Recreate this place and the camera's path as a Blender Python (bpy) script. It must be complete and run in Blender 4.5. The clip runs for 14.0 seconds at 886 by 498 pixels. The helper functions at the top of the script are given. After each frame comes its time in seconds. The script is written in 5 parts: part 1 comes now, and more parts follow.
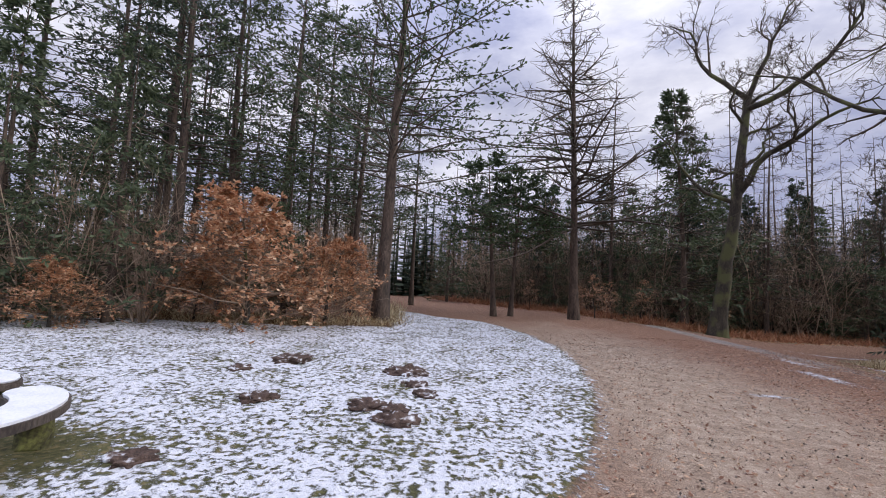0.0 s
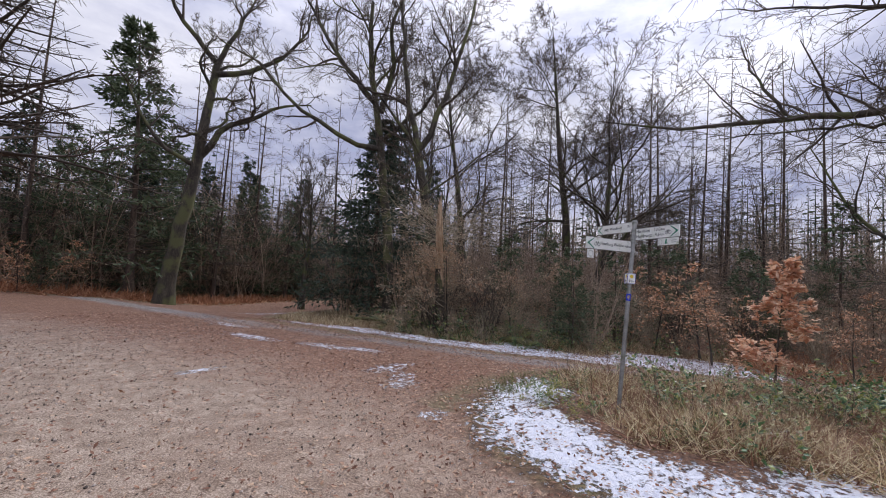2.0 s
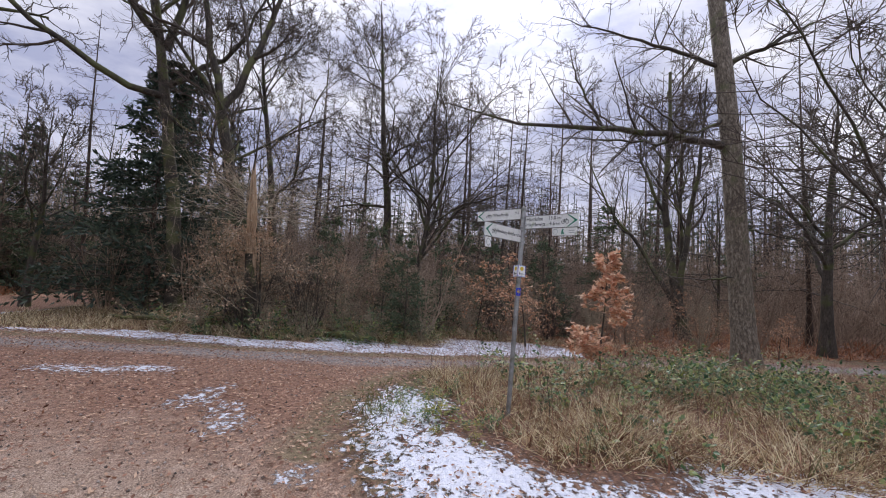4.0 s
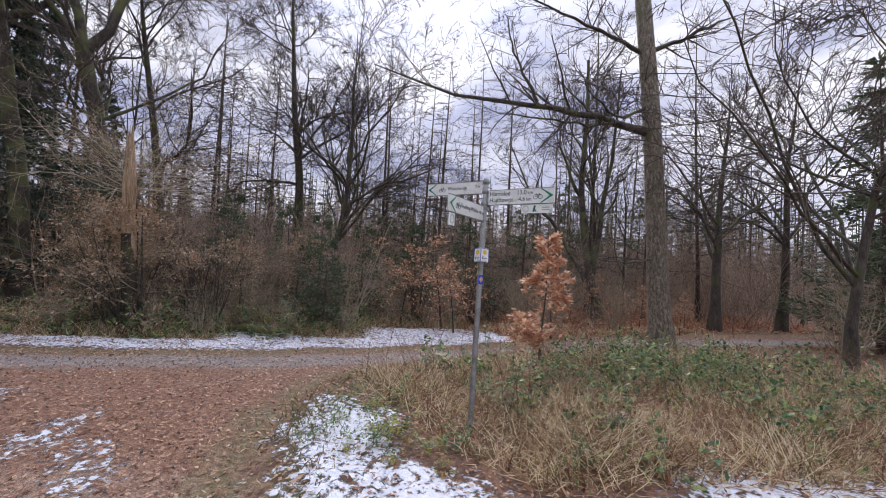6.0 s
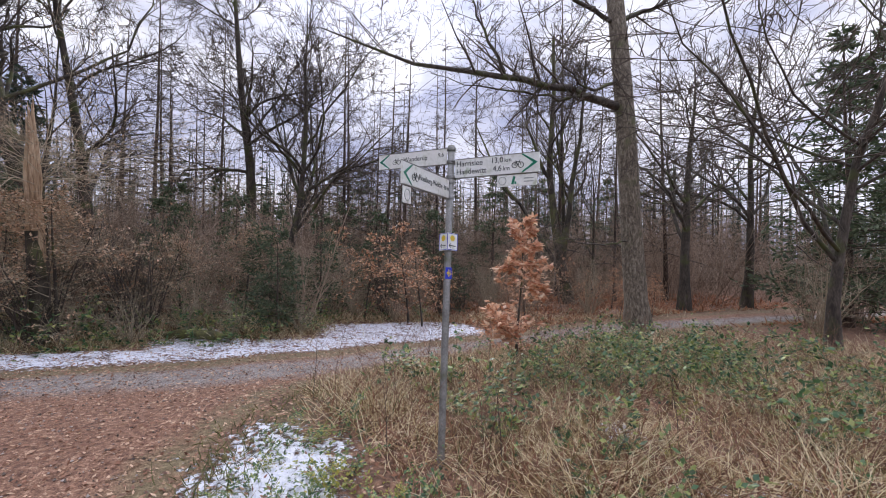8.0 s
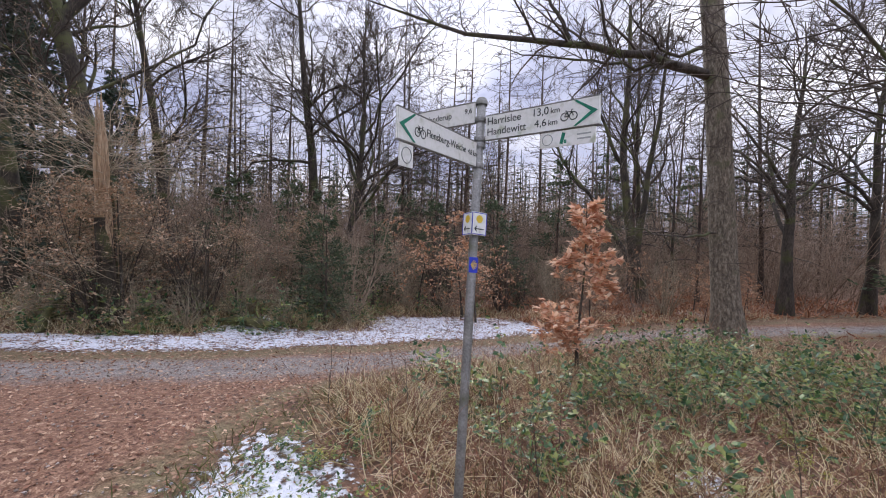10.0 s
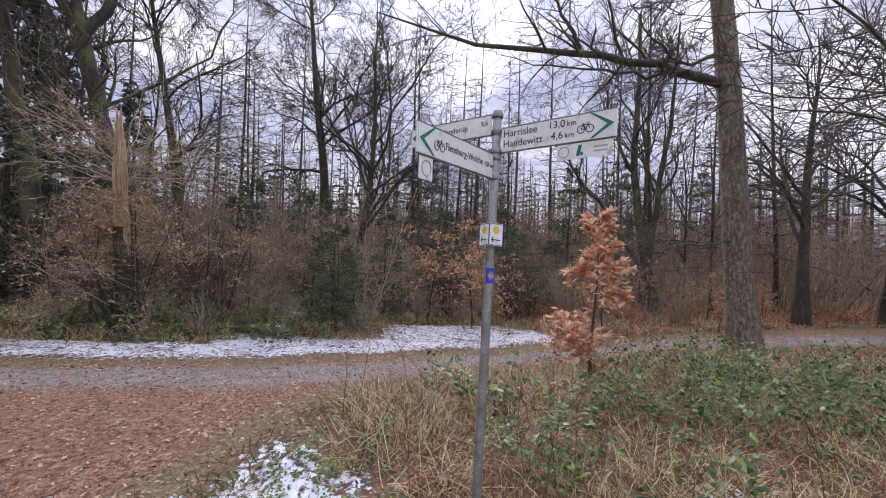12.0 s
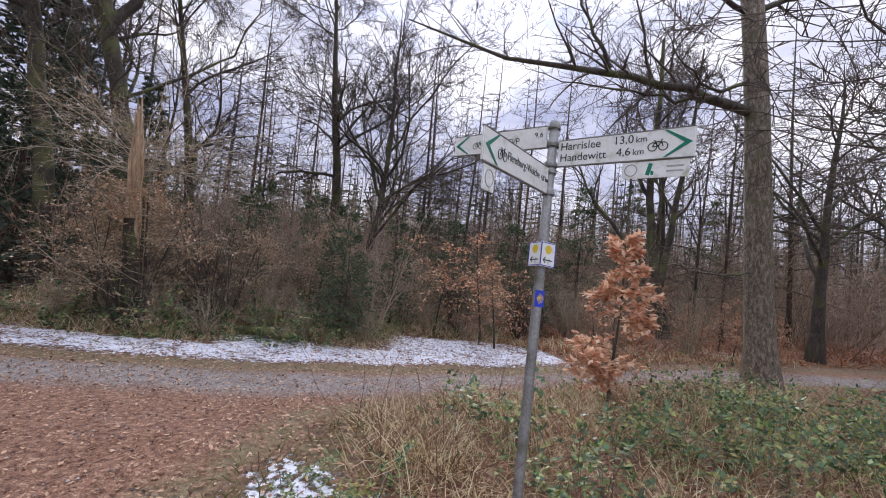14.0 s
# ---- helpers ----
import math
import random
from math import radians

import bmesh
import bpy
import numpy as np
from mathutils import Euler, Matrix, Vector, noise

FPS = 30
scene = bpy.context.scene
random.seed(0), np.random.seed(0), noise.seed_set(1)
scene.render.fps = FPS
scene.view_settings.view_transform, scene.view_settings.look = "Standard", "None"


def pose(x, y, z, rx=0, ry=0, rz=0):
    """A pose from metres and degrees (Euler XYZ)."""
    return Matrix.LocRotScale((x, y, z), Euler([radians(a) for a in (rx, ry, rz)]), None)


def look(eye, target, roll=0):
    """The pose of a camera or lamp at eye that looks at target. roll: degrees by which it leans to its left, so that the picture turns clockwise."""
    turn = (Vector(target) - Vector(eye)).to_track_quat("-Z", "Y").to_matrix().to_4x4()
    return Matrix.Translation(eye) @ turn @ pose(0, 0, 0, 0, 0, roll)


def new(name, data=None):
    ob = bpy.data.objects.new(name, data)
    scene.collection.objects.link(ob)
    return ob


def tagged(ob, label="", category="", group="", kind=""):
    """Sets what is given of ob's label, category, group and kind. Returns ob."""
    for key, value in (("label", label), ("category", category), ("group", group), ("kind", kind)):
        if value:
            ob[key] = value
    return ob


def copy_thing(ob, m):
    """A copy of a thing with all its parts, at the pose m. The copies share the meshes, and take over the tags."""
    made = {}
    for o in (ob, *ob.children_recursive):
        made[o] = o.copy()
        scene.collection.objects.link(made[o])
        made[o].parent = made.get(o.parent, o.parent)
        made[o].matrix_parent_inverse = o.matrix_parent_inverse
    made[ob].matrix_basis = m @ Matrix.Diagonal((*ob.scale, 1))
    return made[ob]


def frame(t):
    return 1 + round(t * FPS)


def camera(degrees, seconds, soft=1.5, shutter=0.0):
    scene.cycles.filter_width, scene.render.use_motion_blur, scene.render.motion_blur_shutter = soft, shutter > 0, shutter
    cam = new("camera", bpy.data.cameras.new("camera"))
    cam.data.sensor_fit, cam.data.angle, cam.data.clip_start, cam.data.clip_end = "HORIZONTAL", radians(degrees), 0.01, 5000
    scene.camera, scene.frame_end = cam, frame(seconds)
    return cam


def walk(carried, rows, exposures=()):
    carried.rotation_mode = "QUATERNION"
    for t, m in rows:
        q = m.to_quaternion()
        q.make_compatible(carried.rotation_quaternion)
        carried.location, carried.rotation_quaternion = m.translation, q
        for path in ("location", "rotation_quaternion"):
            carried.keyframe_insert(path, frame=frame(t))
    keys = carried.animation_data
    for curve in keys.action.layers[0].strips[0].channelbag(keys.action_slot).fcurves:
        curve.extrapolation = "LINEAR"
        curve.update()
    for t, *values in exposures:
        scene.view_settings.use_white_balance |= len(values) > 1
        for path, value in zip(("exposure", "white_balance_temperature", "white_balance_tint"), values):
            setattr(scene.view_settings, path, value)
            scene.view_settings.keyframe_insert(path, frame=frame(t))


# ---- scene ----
cam = camera(92.6, 14.0, soft=1.0)
PATH = [
    (0, (-0.201, -0.252, 1.675), (-0.351, 1.736, 1.832), 3.2),
    (0.4, (0.035, -0.028, 1.681), (0.379, 1.938, 1.8), 3.3),
    (0.5, (0.084, 0.043, 1.678), (0.511, 1.994, 1.785), 3.4),
    (0.6, (0.138, 0.144, 1.685), (0.729, 2.051, 1.79), 3.4),
    (1, (0.325, 0.513, 1.649), (1.396, 2.197, 1.771), 4.7),
    (1.5, (0.612, 0.844, 1.636), (2.037, 2.242, 1.764), 3.2),
    (2, (1.004, 1.208, 1.656), (2.747, 2.179, 1.798), 3.3),
    (2.5, (1.238, 1.593, 1.669), (3.116, 2.263, 1.82), 4.9),
    (3, (1.547, 1.918, 1.675), (3.467, 2.456, 1.822), 3.9),
    (3.5, (1.836, 2.216, 1.679), (3.802, 2.555, 1.817), 3.9),
    (3.7, (1.949, 2.364, 1.687), (3.931, 2.596, 1.823), 3.7),
    (5.8, (3.078, 2.976, 1.702), (5.057, 2.694, 1.774), 3.3),
    (6, (3.158, 2.977, 1.696), (5.132, 2.659, 1.768), 3.1),
    (6.5, (3.346, 2.933, 1.756), (5.309, 2.556, 1.813), 2.0),
    (7, (3.6, 2.883, 1.72), (5.545, 2.419, 1.763), 1.2),
    (7.2, (3.698, 2.877, 1.723), (5.637, 2.388, 1.753), 1.2),
    (9.3, (4.812, 2.315, 1.685), (6.797, 2.073, 1.66), 1.8),
    (9.5, (4.881, 2.282, 1.676), (6.872, 2.096, 1.651), 2.1),
    (10, (4.924, 2.245, 1.679), (6.917, 2.081, 1.657), 1.8),
    (10.5, (4.889, 2.237, 1.691), (6.885, 2.104, 1.672), 1.0),
    (11, (4.925, 2.262, 1.687), (6.921, 2.142, 1.675), 1.1),
    (11.5, (4.931, 2.251, 1.692), (6.927, 2.135, 1.694), 1.0),
    (12, (4.895, 2.302, 1.697), (6.891, 2.181, 1.71), 1.8),
    (12.5, (4.92, 2.351, 1.693), (6.916, 2.225, 1.726), 3.0),
    (13, (4.989, 2.43, 1.681), (6.984, 2.296, 1.742), 4.3),
    (13.5, (5.038, 2.473, 1.654), (7.033, 2.351, 1.726), 5.3),
    (14, (5.126, 2.557, 1.709), (7.122, 2.454, 1.775), 5.5),
]
walk(cam, [(t, look(eye, target, roll)) for t, eye, target, roll in PATH],
     exposures=[(0, 0.2), (2.5, 0.22), (4.5, 0.32), (6.5, 0.46), (9.5, 0.56), (14, 0.56)])

# ---- light ----
world = bpy.data.worlds.new("sky")
scene.world = world
world.use_nodes = True
wn, wl = world.node_tree.nodes, world.node_tree.links
wn.clear()
w_out, w_bg = wn.new("ShaderNodeOutputWorld"), wn.new("ShaderNodeBackground")
w_sky = wn.new("ShaderNodeTexSky")
w_sky.sky_type, w_sky.sun_disc = "NISHITA", False
SUN_EL, SUN_AZ = radians(33), radians(93)
w_sky.sun_elevation, w_sky.sun_rotation = SUN_EL, SUN_AZ
w_dim = wn.new("ShaderNodeVectorMath")
w_dim.operation = "SCALE"
w_dim.inputs["Scale"].default_value = 0.10
w_tc, w_map = wn.new("ShaderNodeTexCoord"), wn.new("ShaderNodeMapping")
w_map.inputs["Scale"].default_value = (1.0, 1.0, 2.6)
w_noise = wn.new("ShaderNodeTexNoise")
w_noise.inputs["Scale"].default_value, w_noise.inputs["Detail"].default_value = 2.6, 7.0
w_noise.inputs["Roughness"].default_value = 0.58
w_ramp = wn.new("ShaderNodeValToRGB")
w_ramp.color_ramp.elements[0].position, w_ramp.color_ramp.elements[0].color = 0.37, (0.38, 0.405, 0.585, 1)
w_ramp.color_ramp.elements[1].position, w_ramp.color_ramp.elements[1].color = 0.64, (0.84, 0.84, 0.95, 1)
w_gap = wn.new("ShaderNodeMapRange")
w_gap.inputs["From Min"].default_value, w_gap.inputs["From Max"].default_value = 0.22, 0.34
w_mix = wn.new("ShaderNodeMix")
w_mix.data_type = "RGBA"
# thin cloud glows round the veiled sun, and the overcast brightens towards the zenith
w_dot = wn.new("ShaderNodeVectorMath")
w_dot.operation = "DOT_PRODUCT"
w_dot.inputs[1].default_value = (math.sin(SUN_AZ) * math.cos(SUN_EL), math.cos(SUN_AZ) * math.cos(SUN_EL), math.sin(SUN_EL))
w_veil = wn.new("ShaderNodeMapRange")
w_veil.interpolation_type = "SMOOTHSTEP"
w_veil.inputs["From Min"].default_value, w_veil.inputs["From Max"].default_value = 0.95, 1.0
w_veil.inputs["To Min"].default_value, w_veil.inputs["To Max"].default_value = 1.0, 1.38
w_sep = wn.new("ShaderNodeSeparateXYZ")
w_high = wn.new("ShaderNodeMapRange")
w_high.inputs["From Min"].default_value, w_high.inputs["From Max"].default_value = 0.42, 0.95
w_high.inputs["To Min"].default_value, w_high.inputs["To Max"].default_value = 0.92, 2.05
w_gain = wn.new("ShaderNodeMath")
w_gain.operation = "MULTIPLY"
wl.new(w_tc.outputs["Generated"], w_dot.inputs[0])
wl.new(w_tc.outputs["Generated"], w_sep.inputs[0])
wl.new(w_dot.outputs["Value"], w_veil.inputs["Value"])
wl.new(w_sep.outputs["Z"], w_high.inputs["Value"])
wl.new(w_veil.outputs["Result"], w_gain.inputs[0])
wl.new(w_high.outputs["Result"], w_gain.inputs[1])
wl.new(w_tc.outputs["Generated"], w_map.inputs["Vector"])
wl.new(w_map.outputs["Vector"], w_noise.inputs["Vector"])
wl.new(w_noise.outputs["Fac"], w_ramp.inputs["Fac"])
wl.new(w_noise.outputs["Fac"], w_gap.inputs["Value"])
wl.new(w_sky.outputs["Color"], w_dim.inputs[0])
wl.new(w_gap.outputs["Result"], w_mix.inputs["Factor"])
wl.new(w_dim.outputs["Vector"], w_mix.inputs["A"])
wl.new(w_ramp.outputs["Color"], w_mix.inputs["B"])
wl.new(w_mix.outputs["Result"], w_bg.inputs["Color"])
wl.new(w_gain.outputs[0], w_bg.inputs["Strength"])
wl.new(w_bg.outputs["Background"], w_out.inputs["Surface"])

sun = new("sun", bpy.data.lights.new("sun", "SUN"))
sun.data.energy, sun.data.angle, sun.data.color = 1.5, radians(24), (1.0, 0.965, 0.91)
sun.matrix_world = look((math.sin(SUN_AZ) * 40, math.cos(SUN_AZ) * 40, 40 * math.tan(SUN_EL)), (0, 0, 0))

# ---- materials ----


def material(name, stops, scale=8.0, stretch=(1, 1, 1), rough=0.85, bump=0.4, fine=60.0, vary=0.0, spot=None, metal=0.0, coords="Object"):
    """Noise-driven colour over the stops, a finer grain, bump, an optional second stain (colour, scale, amount)."""
    m = bpy.data.materials.new(name)
    m.use_nodes = True
    n, l = m.node_tree.nodes, m.node_tree.links
    b = n["Principled BSDF"]
    b.inputs["Roughness"].default_value, b.inputs["Metallic"].default_value = rough, metal
    tc, mp = n.new("ShaderNodeTexCoord"), n.new("ShaderNodeMapping")
    mp.inputs["Scale"].default_value = stretch
    l.new(tc.outputs[coords], mp.inputs["Vector"])
    a = n.new("ShaderNodeTexNoise")
    a.inputs["Scale"].default_value, a.inputs["Detail"].default_value = scale, 5
    c = n.new("ShaderNodeTexNoise")
    c.inputs["Scale"].default_value, c.inputs["Detail"].default_value = fine, 3
    l.new(mp.outputs["Vector"], a.inputs["Vector"])
    l.new(mp.outputs["Vector"], c.inputs["Vector"])
    add = n.new("ShaderNodeMath")
    add.operation = "MULTIPLY_ADD"
    add.inputs[1].default_value = 0.45
    l.new(c.outputs["Fac"], add.inputs[0])
    half = n.new("ShaderNodeMath")
    half.operation = "MULTIPLY"
    half.inputs[1].default_value = 0.55
    l.new(a.outputs["Fac"], half.inputs[0])
    l.new(half.outputs[0], add.inputs[2])
    last = add.outputs[0]
    if vary:
        info = n.new("ShaderNodeNewGeometry")
        v = n.new("ShaderNodeMath")
        v.operation = "MULTIPLY_ADD"
        v.inputs[1].default_value = vary
        l.new(info.outputs["Random Per Island"], v.inputs[0])
        off = n.new("ShaderNodeMath")
        off.operation = "SUBTRACT"
        off.inputs[1].default_value = vary / 2
        l.new(last, off.inputs[0])
        l.new(off.outputs[0], v.inputs[2])
        last = v.outputs[0]
    ramp = n.new("ShaderNodeValToRGB")
    r = ramp.color_ramp
    lo, hi = (0.15, 0.85) if vary else (0.36, 0.64)
    while len(r.elements) < len(stops):
        r.elements.new(0.5)
    for i, col in enumerate(stops):
        r.elements[i].position = lo + (hi - lo) * i / (len(stops) - 1)
        r.elements[i].color = (*col, 1)
    l.new(last, ramp.inputs["Fac"])
    col = ramp.outputs["Color"]
    if spot:
        s = n.new("ShaderNodeTexNoise")
        s.inputs["Scale"].default_value, s.inputs["Detail"].default_value = spot[1], 6
        l.new(tc.outputs[coords], s.inputs["Vector"])
        q = n.new("ShaderNodeMapRange")
        q.inputs["From Min"].default_value, q.inputs["From Max"].default_value = 0.62 - spot[2] * 0.3, 0.72 - spot[2] * 0.3
        l.new(s.outputs["Fac"], q.inputs["Value"])
        mx = n.new("ShaderNodeMix")
        mx.data_type = "RGBA"
        l.new(q.outputs["Result"], mx.inputs["Factor"])
        l.new(col, mx.inputs["A"])
        mx.inputs["B"].default_value = (*spot[0], 1)
        col = mx.outputs["Result"]
    l.new(col, b.inputs["Base Color"])
    if bump:
        bp = n.new("ShaderNodeBump")
        bp.inputs["Strength"].default_value, bp.inputs["Distance"].default_value = bump, 0.02
        l.new(add.outputs[0], bp.inputs["Height"])
        l.new(bp.outputs["Normal"], b.inputs["Normal"])
    return m


def leafy(name, stops, rough=0.6, vary=0.7, thin=0.3):
    """Thin leaves: coloured leaf by leaf, with some light coming through."""
    m = material(name, stops, scale=3, fine=25, rough=rough, bump=0.0, vary=vary)
    n, l = m.node_tree.nodes, m.node_tree.links
    b = n["Principled BSDF"]
    t, mx = n.new("ShaderNodeBsdfTranslucent"), n.new("ShaderNodeMixShader")
    mx.inputs["Fac"].default_value = thin
    l.new(b.inputs["Base Color"].links[0].from_socket, t.inputs["Color"])
    l.new(b.outputs["BSDF"], mx.inputs[1])
    l.new(t.outputs["BSDF"], mx.inputs[2])
    l.new(mx.outputs["Shader"], n["Material Output"].inputs["Surface"])
    return m


BARK_PINE = material("pine_bark", [(0.030, 0.022, 0.018), (0.085, 0.060, 0.046), (0.16, 0.115, 0.085)], 5, (1, 1, 0.25), bump=0.9, fine=28)
BARK_GREY = material("grey_bark", [(0.030, 0.024, 0.020), (0.066, 0.054, 0.043), (0.125, 0.106, 0.084)], 6, (1, 1, 0.3), bump=0.8, fine=34, spot=((0.085, 0.095, 0.035), 1.6, 0.35))
BARK_BIG = material("big_bark", [(0.072, 0.058, 0.042), (0.17, 0.142, 0.105), (0.33, 0.29, 0.225)], 16, (1, 1, 0.4), bump=1.0, fine=42, spot=((0.12, 0.125, 0.06), 1.3, 0.2))
BARK_OAK = material("oak_bark", [(0.025, 0.021, 0.016), (0.052, 0.043, 0.032), (0.098, 0.083, 0.060)], 5, (1, 1, 0.3), bump=0.9, fine=30, spot=((0.105, 0.110, 0.045), 1.1, 0.5))
TWIG_DARK = material("dark_twigs", [(0.048, 0.038, 0.030), (0.125, 0.098, 0.076)], 4, bump=0, vary=0.5)
TWIG_BROWN = material("brown_twigs", [(0.16, 0.112, 0.080), (0.31, 0.225, 0.160), (0.46, 0.36, 0.265)], 4, bump=0, vary=0.6)
CANE = material("red_brown_canes", [(0.10, 0.045, 0.030), (0.24, 0.115, 0.075), (0.40, 0.26, 0.18)], 4, bump=0, vary=0.6)
TWIG_PALE = material("pale_twigs", [(0.19, 0.155, 0.10), (0.37, 0.31, 0.215), (0.54, 0.47, 0.35)], 4, bump=0, vary=0.6)
NEEDLE = leafy("spruce_needles", [(0.042, 0.066, 0.036), (0.090, 0.125, 0.066), (0.15, 0.18, 0.095)])
NEEDLE_BLUE = leafy("dark_spruce_needles", [(0.026, 0.045, 0.032), (0.052, 0.080, 0.054), (0.095, 0.120, 0.078)])
NEEDLE_PINE = leafy("pine_needles", [(0.025, 0.045, 0.022), (0.055, 0.090, 0.040), (0.10, 0.14, 0.06)])
LEAF_BEECH = leafy("beech_leaves", [(0.32, 0.13, 0.060), (0.62, 0.34, 0.19), (0.82, 0.60, 0.40)], thin=0.4)
LEAF_BRIGHT = leafy("bright_beech_leaves", [(0.46, 0.21, 0.12), (0.78, 0.49, 0.32), (0.92, 0.75, 0.58)], thin=0.5)
LEAF_PALE = leafy("pale_beech_leaves", [(0.30, 0.16, 0.085), (0.50, 0.33, 0.20), (0.68, 0.52, 0.36)])
LEAF_YELLOW = leafy("yellowing_leaves", [(0.10, 0.15, 0.035), (0.30, 0.33, 0.07), (0.55, 0.46, 0.10)], rough=0.5)
LEAF_BRAMBLE = leafy("bramble_leaves", [(0.030, 0.080, 0.036), (0.095, 0.19, 0.075), (0.34, 0.37, 0.11)], rough=0.42, vary=0.9)
GRASS_DRY = leafy("dry_grass", [(0.16, 0.09, 0.045), (0.60, 0.46, 0.26), (0.90, 0.80, 0.56)], thin=0.5, vary=1.0)
GRASS_GREEN = leafy("green_grass", [(0.06, 0.075, 0.022), (0.125, 0.145, 0.045), (0.30, 0.25, 0.11)])
LITTER = leafy("leaf_litter", [(0.11, 0.045, 0.026), (0.34, 0.165, 0.10), (0.66, 0.47, 0.32)])
BRACKEN = leafy("dead_bracken_fronds", [(0.20, 0.075, 0.035), (0.40, 0.175, 0.090), (0.60, 0.34, 0.20)])
WOOD_SNAG = material("split_wood", [(0.20, 0.125, 0.072), (0.42, 0.29, 0.18), (0.60, 0.46, 0.31)], 7, (1, 1, 0.12), bump=1.0, fine=36)
MOSS_WOOD = material("mossy_wood", [(0.035, 0.030, 0.018), (0.10, 0.095, 0.035), (0.19, 0.20, 0.06)], 5, bump=0.9, fine=30)
SOIL = material("molehill_soil", [(0.030, 0.018, 0.014), (0.080, 0.048, 0.036), (0.15, 0.10, 0.075)], 9, bump=1.0, fine=55, spot=((0.74, 0.76, 0.82), 9.0, 0.12))
STEEL = material("galvanised_steel", [(0.17, 0.17, 0.16), (0.27, 0.27, 0.255), (0.37, 0.37, 0.36)], 10, rough=0.5, bump=0.12, fine=90, metal=0.45, spot=((0.15, 0.155, 0.11), 5, 0.2))
SIGN_WHITE = material("sign_white", [(0.70, 0.73, 0.67), (0.82, 0.84, 0.80), (0.86, 0.87, 0.85)], 6, rough=0.4, bump=0.03, fine=40, spot=((0.50, 0.54, 0.42), 9, 0.05))
SIGN_GREEN = material("sign_green", [(0.005, 0.16, 0.095), (0.012, 0.24, 0.14)], 10, rough=0.4, bump=0)
SIGN_BLACK = material("sign_lettering", [(0.018, 0.03, 0.026), (0.03, 0.045, 0.04)], 10, rough=0.5, bump=0)
SIGN_GREY = material("sign_grey_print", [(0.30, 0.34, 0.32), (0.40, 0.43, 0.41)], 12, rough=0.5, bump=0)
BADGE_BLUE = material("badge_blue", [(0.012, 0.03, 0.42), (0.022, 0.05, 0.58)], 10, rough=0.35, bump=0)
BADGE_YELLOW = material("badge_yellow", [(0.68, 0.48, 0.03), (0.82, 0.62, 0.06)], 10, rough=0.4, bump=0)
SNOW = material("snow", [(0.70, 0.73, 0.82), (0.80, 0.82, 0.88), (0.86, 0.87, 0.91)], 6, rough=0.6, bump=0.5, fine=45)
PEBBLE = material("pebbles", [(0.07, 0.055, 0.045), (0.22, 0.17, 0.14), (0.48, 0.41, 0.36)], 5, bump=0.2, vary=0.7)
CONCRETE = material("dark_weathered_wood", [(0.035, 0.026, 0.022), (0.075, 0.058, 0.048), (0.13, 0.105, 0.088)], 6, (1, 1, 0.5), bump=0.6, fine=40)

# ---- mesh helpers ----


def unit(a):
    return a / np.maximum(np.linalg.norm(a, axis=-1, keepdims=True), 1e-9)


class Shape:
    """Vertices and faces of one mesh, gathered in arrays."""

    def __init__(self):
        self.v, self.f, self.count = [], [], 0

    def add(self, verts, faces):
        verts = np.asarray(verts, float).reshape(-1, 3)
        self.v.append(verts)
        self.f.append(np.asarray(faces, int) + self.count)
        self.count += len(verts)

    def tubes(self, P, R, sides):
        m, k, _ = P.shape
        T = unit(np.gradient(P, axis=1))
        ref = np.where(np.abs(T[:, :1, 2:3]) > 0.8, np.array([1.0, 0.1, 0]), np.array([0.1, 0, 1.0]))
        A = unit(np.cross(T, np.broadcast_to(ref, T.shape)))
        B = np.cross(T, A)
        ang = np.arange(sides) * 2 * np.pi / sides
        ring = P[:, :, None, :] + R[:, :, None, None] * (np.cos(ang)[:, None] * A[:, :, None, :] + np.sin(ang)[:, None] * B[:, :, None, :])
        idx = np.arange(m * k * sides).reshape(m, k, sides)
        nxt = np.roll(idx, -1, axis=2)
        quads = np.stack([idx[:, :-1], nxt[:, :-1], nxt[:, 1:], idx[:, 1:]], -1).reshape(-1, 4)
        self.add(ring, quads)

    def blades(self, S, D, W, L):
        """Small rhombic leaves from S along D, W their sideways direction with the half width, L the length."""
        D = unit(D) * L[:, None]
        a, b, c, d = S, S + D * 0.45 + W, S + D, S + D * 0.5 - W
        m = len(S)
        self.add(np.stack([a, b, c, d], 1), np.arange(m * 4).reshape(m, 4))

    def mesh(self, name, smooth=True):
        me = bpy.data.meshes.new(name)
        v = np.concatenate(self.v)
        me.vertices.add(len(v))
        me.vertices.foreach_set("co", v.astype(np.float32).ravel())
        loops = np.concatenate([f.ravel() for f in self.f])
        sizes = np.concatenate([np.full(len(f), f.shape[1]) for f in self.f])
        me.loops.add(len(loops))
        me.loops.foreach_set("vertex_index", loops.astype(np.int32))
        me.polygons.add(len(sizes))
        me.polygons.foreach_set("loop_start", (np.cumsum(sizes) - sizes).astype(np.int32))
        me.polygons.foreach_set("use_smooth", np.full(len(sizes), smooth))
        me.update(calc_edges=True)
        return me


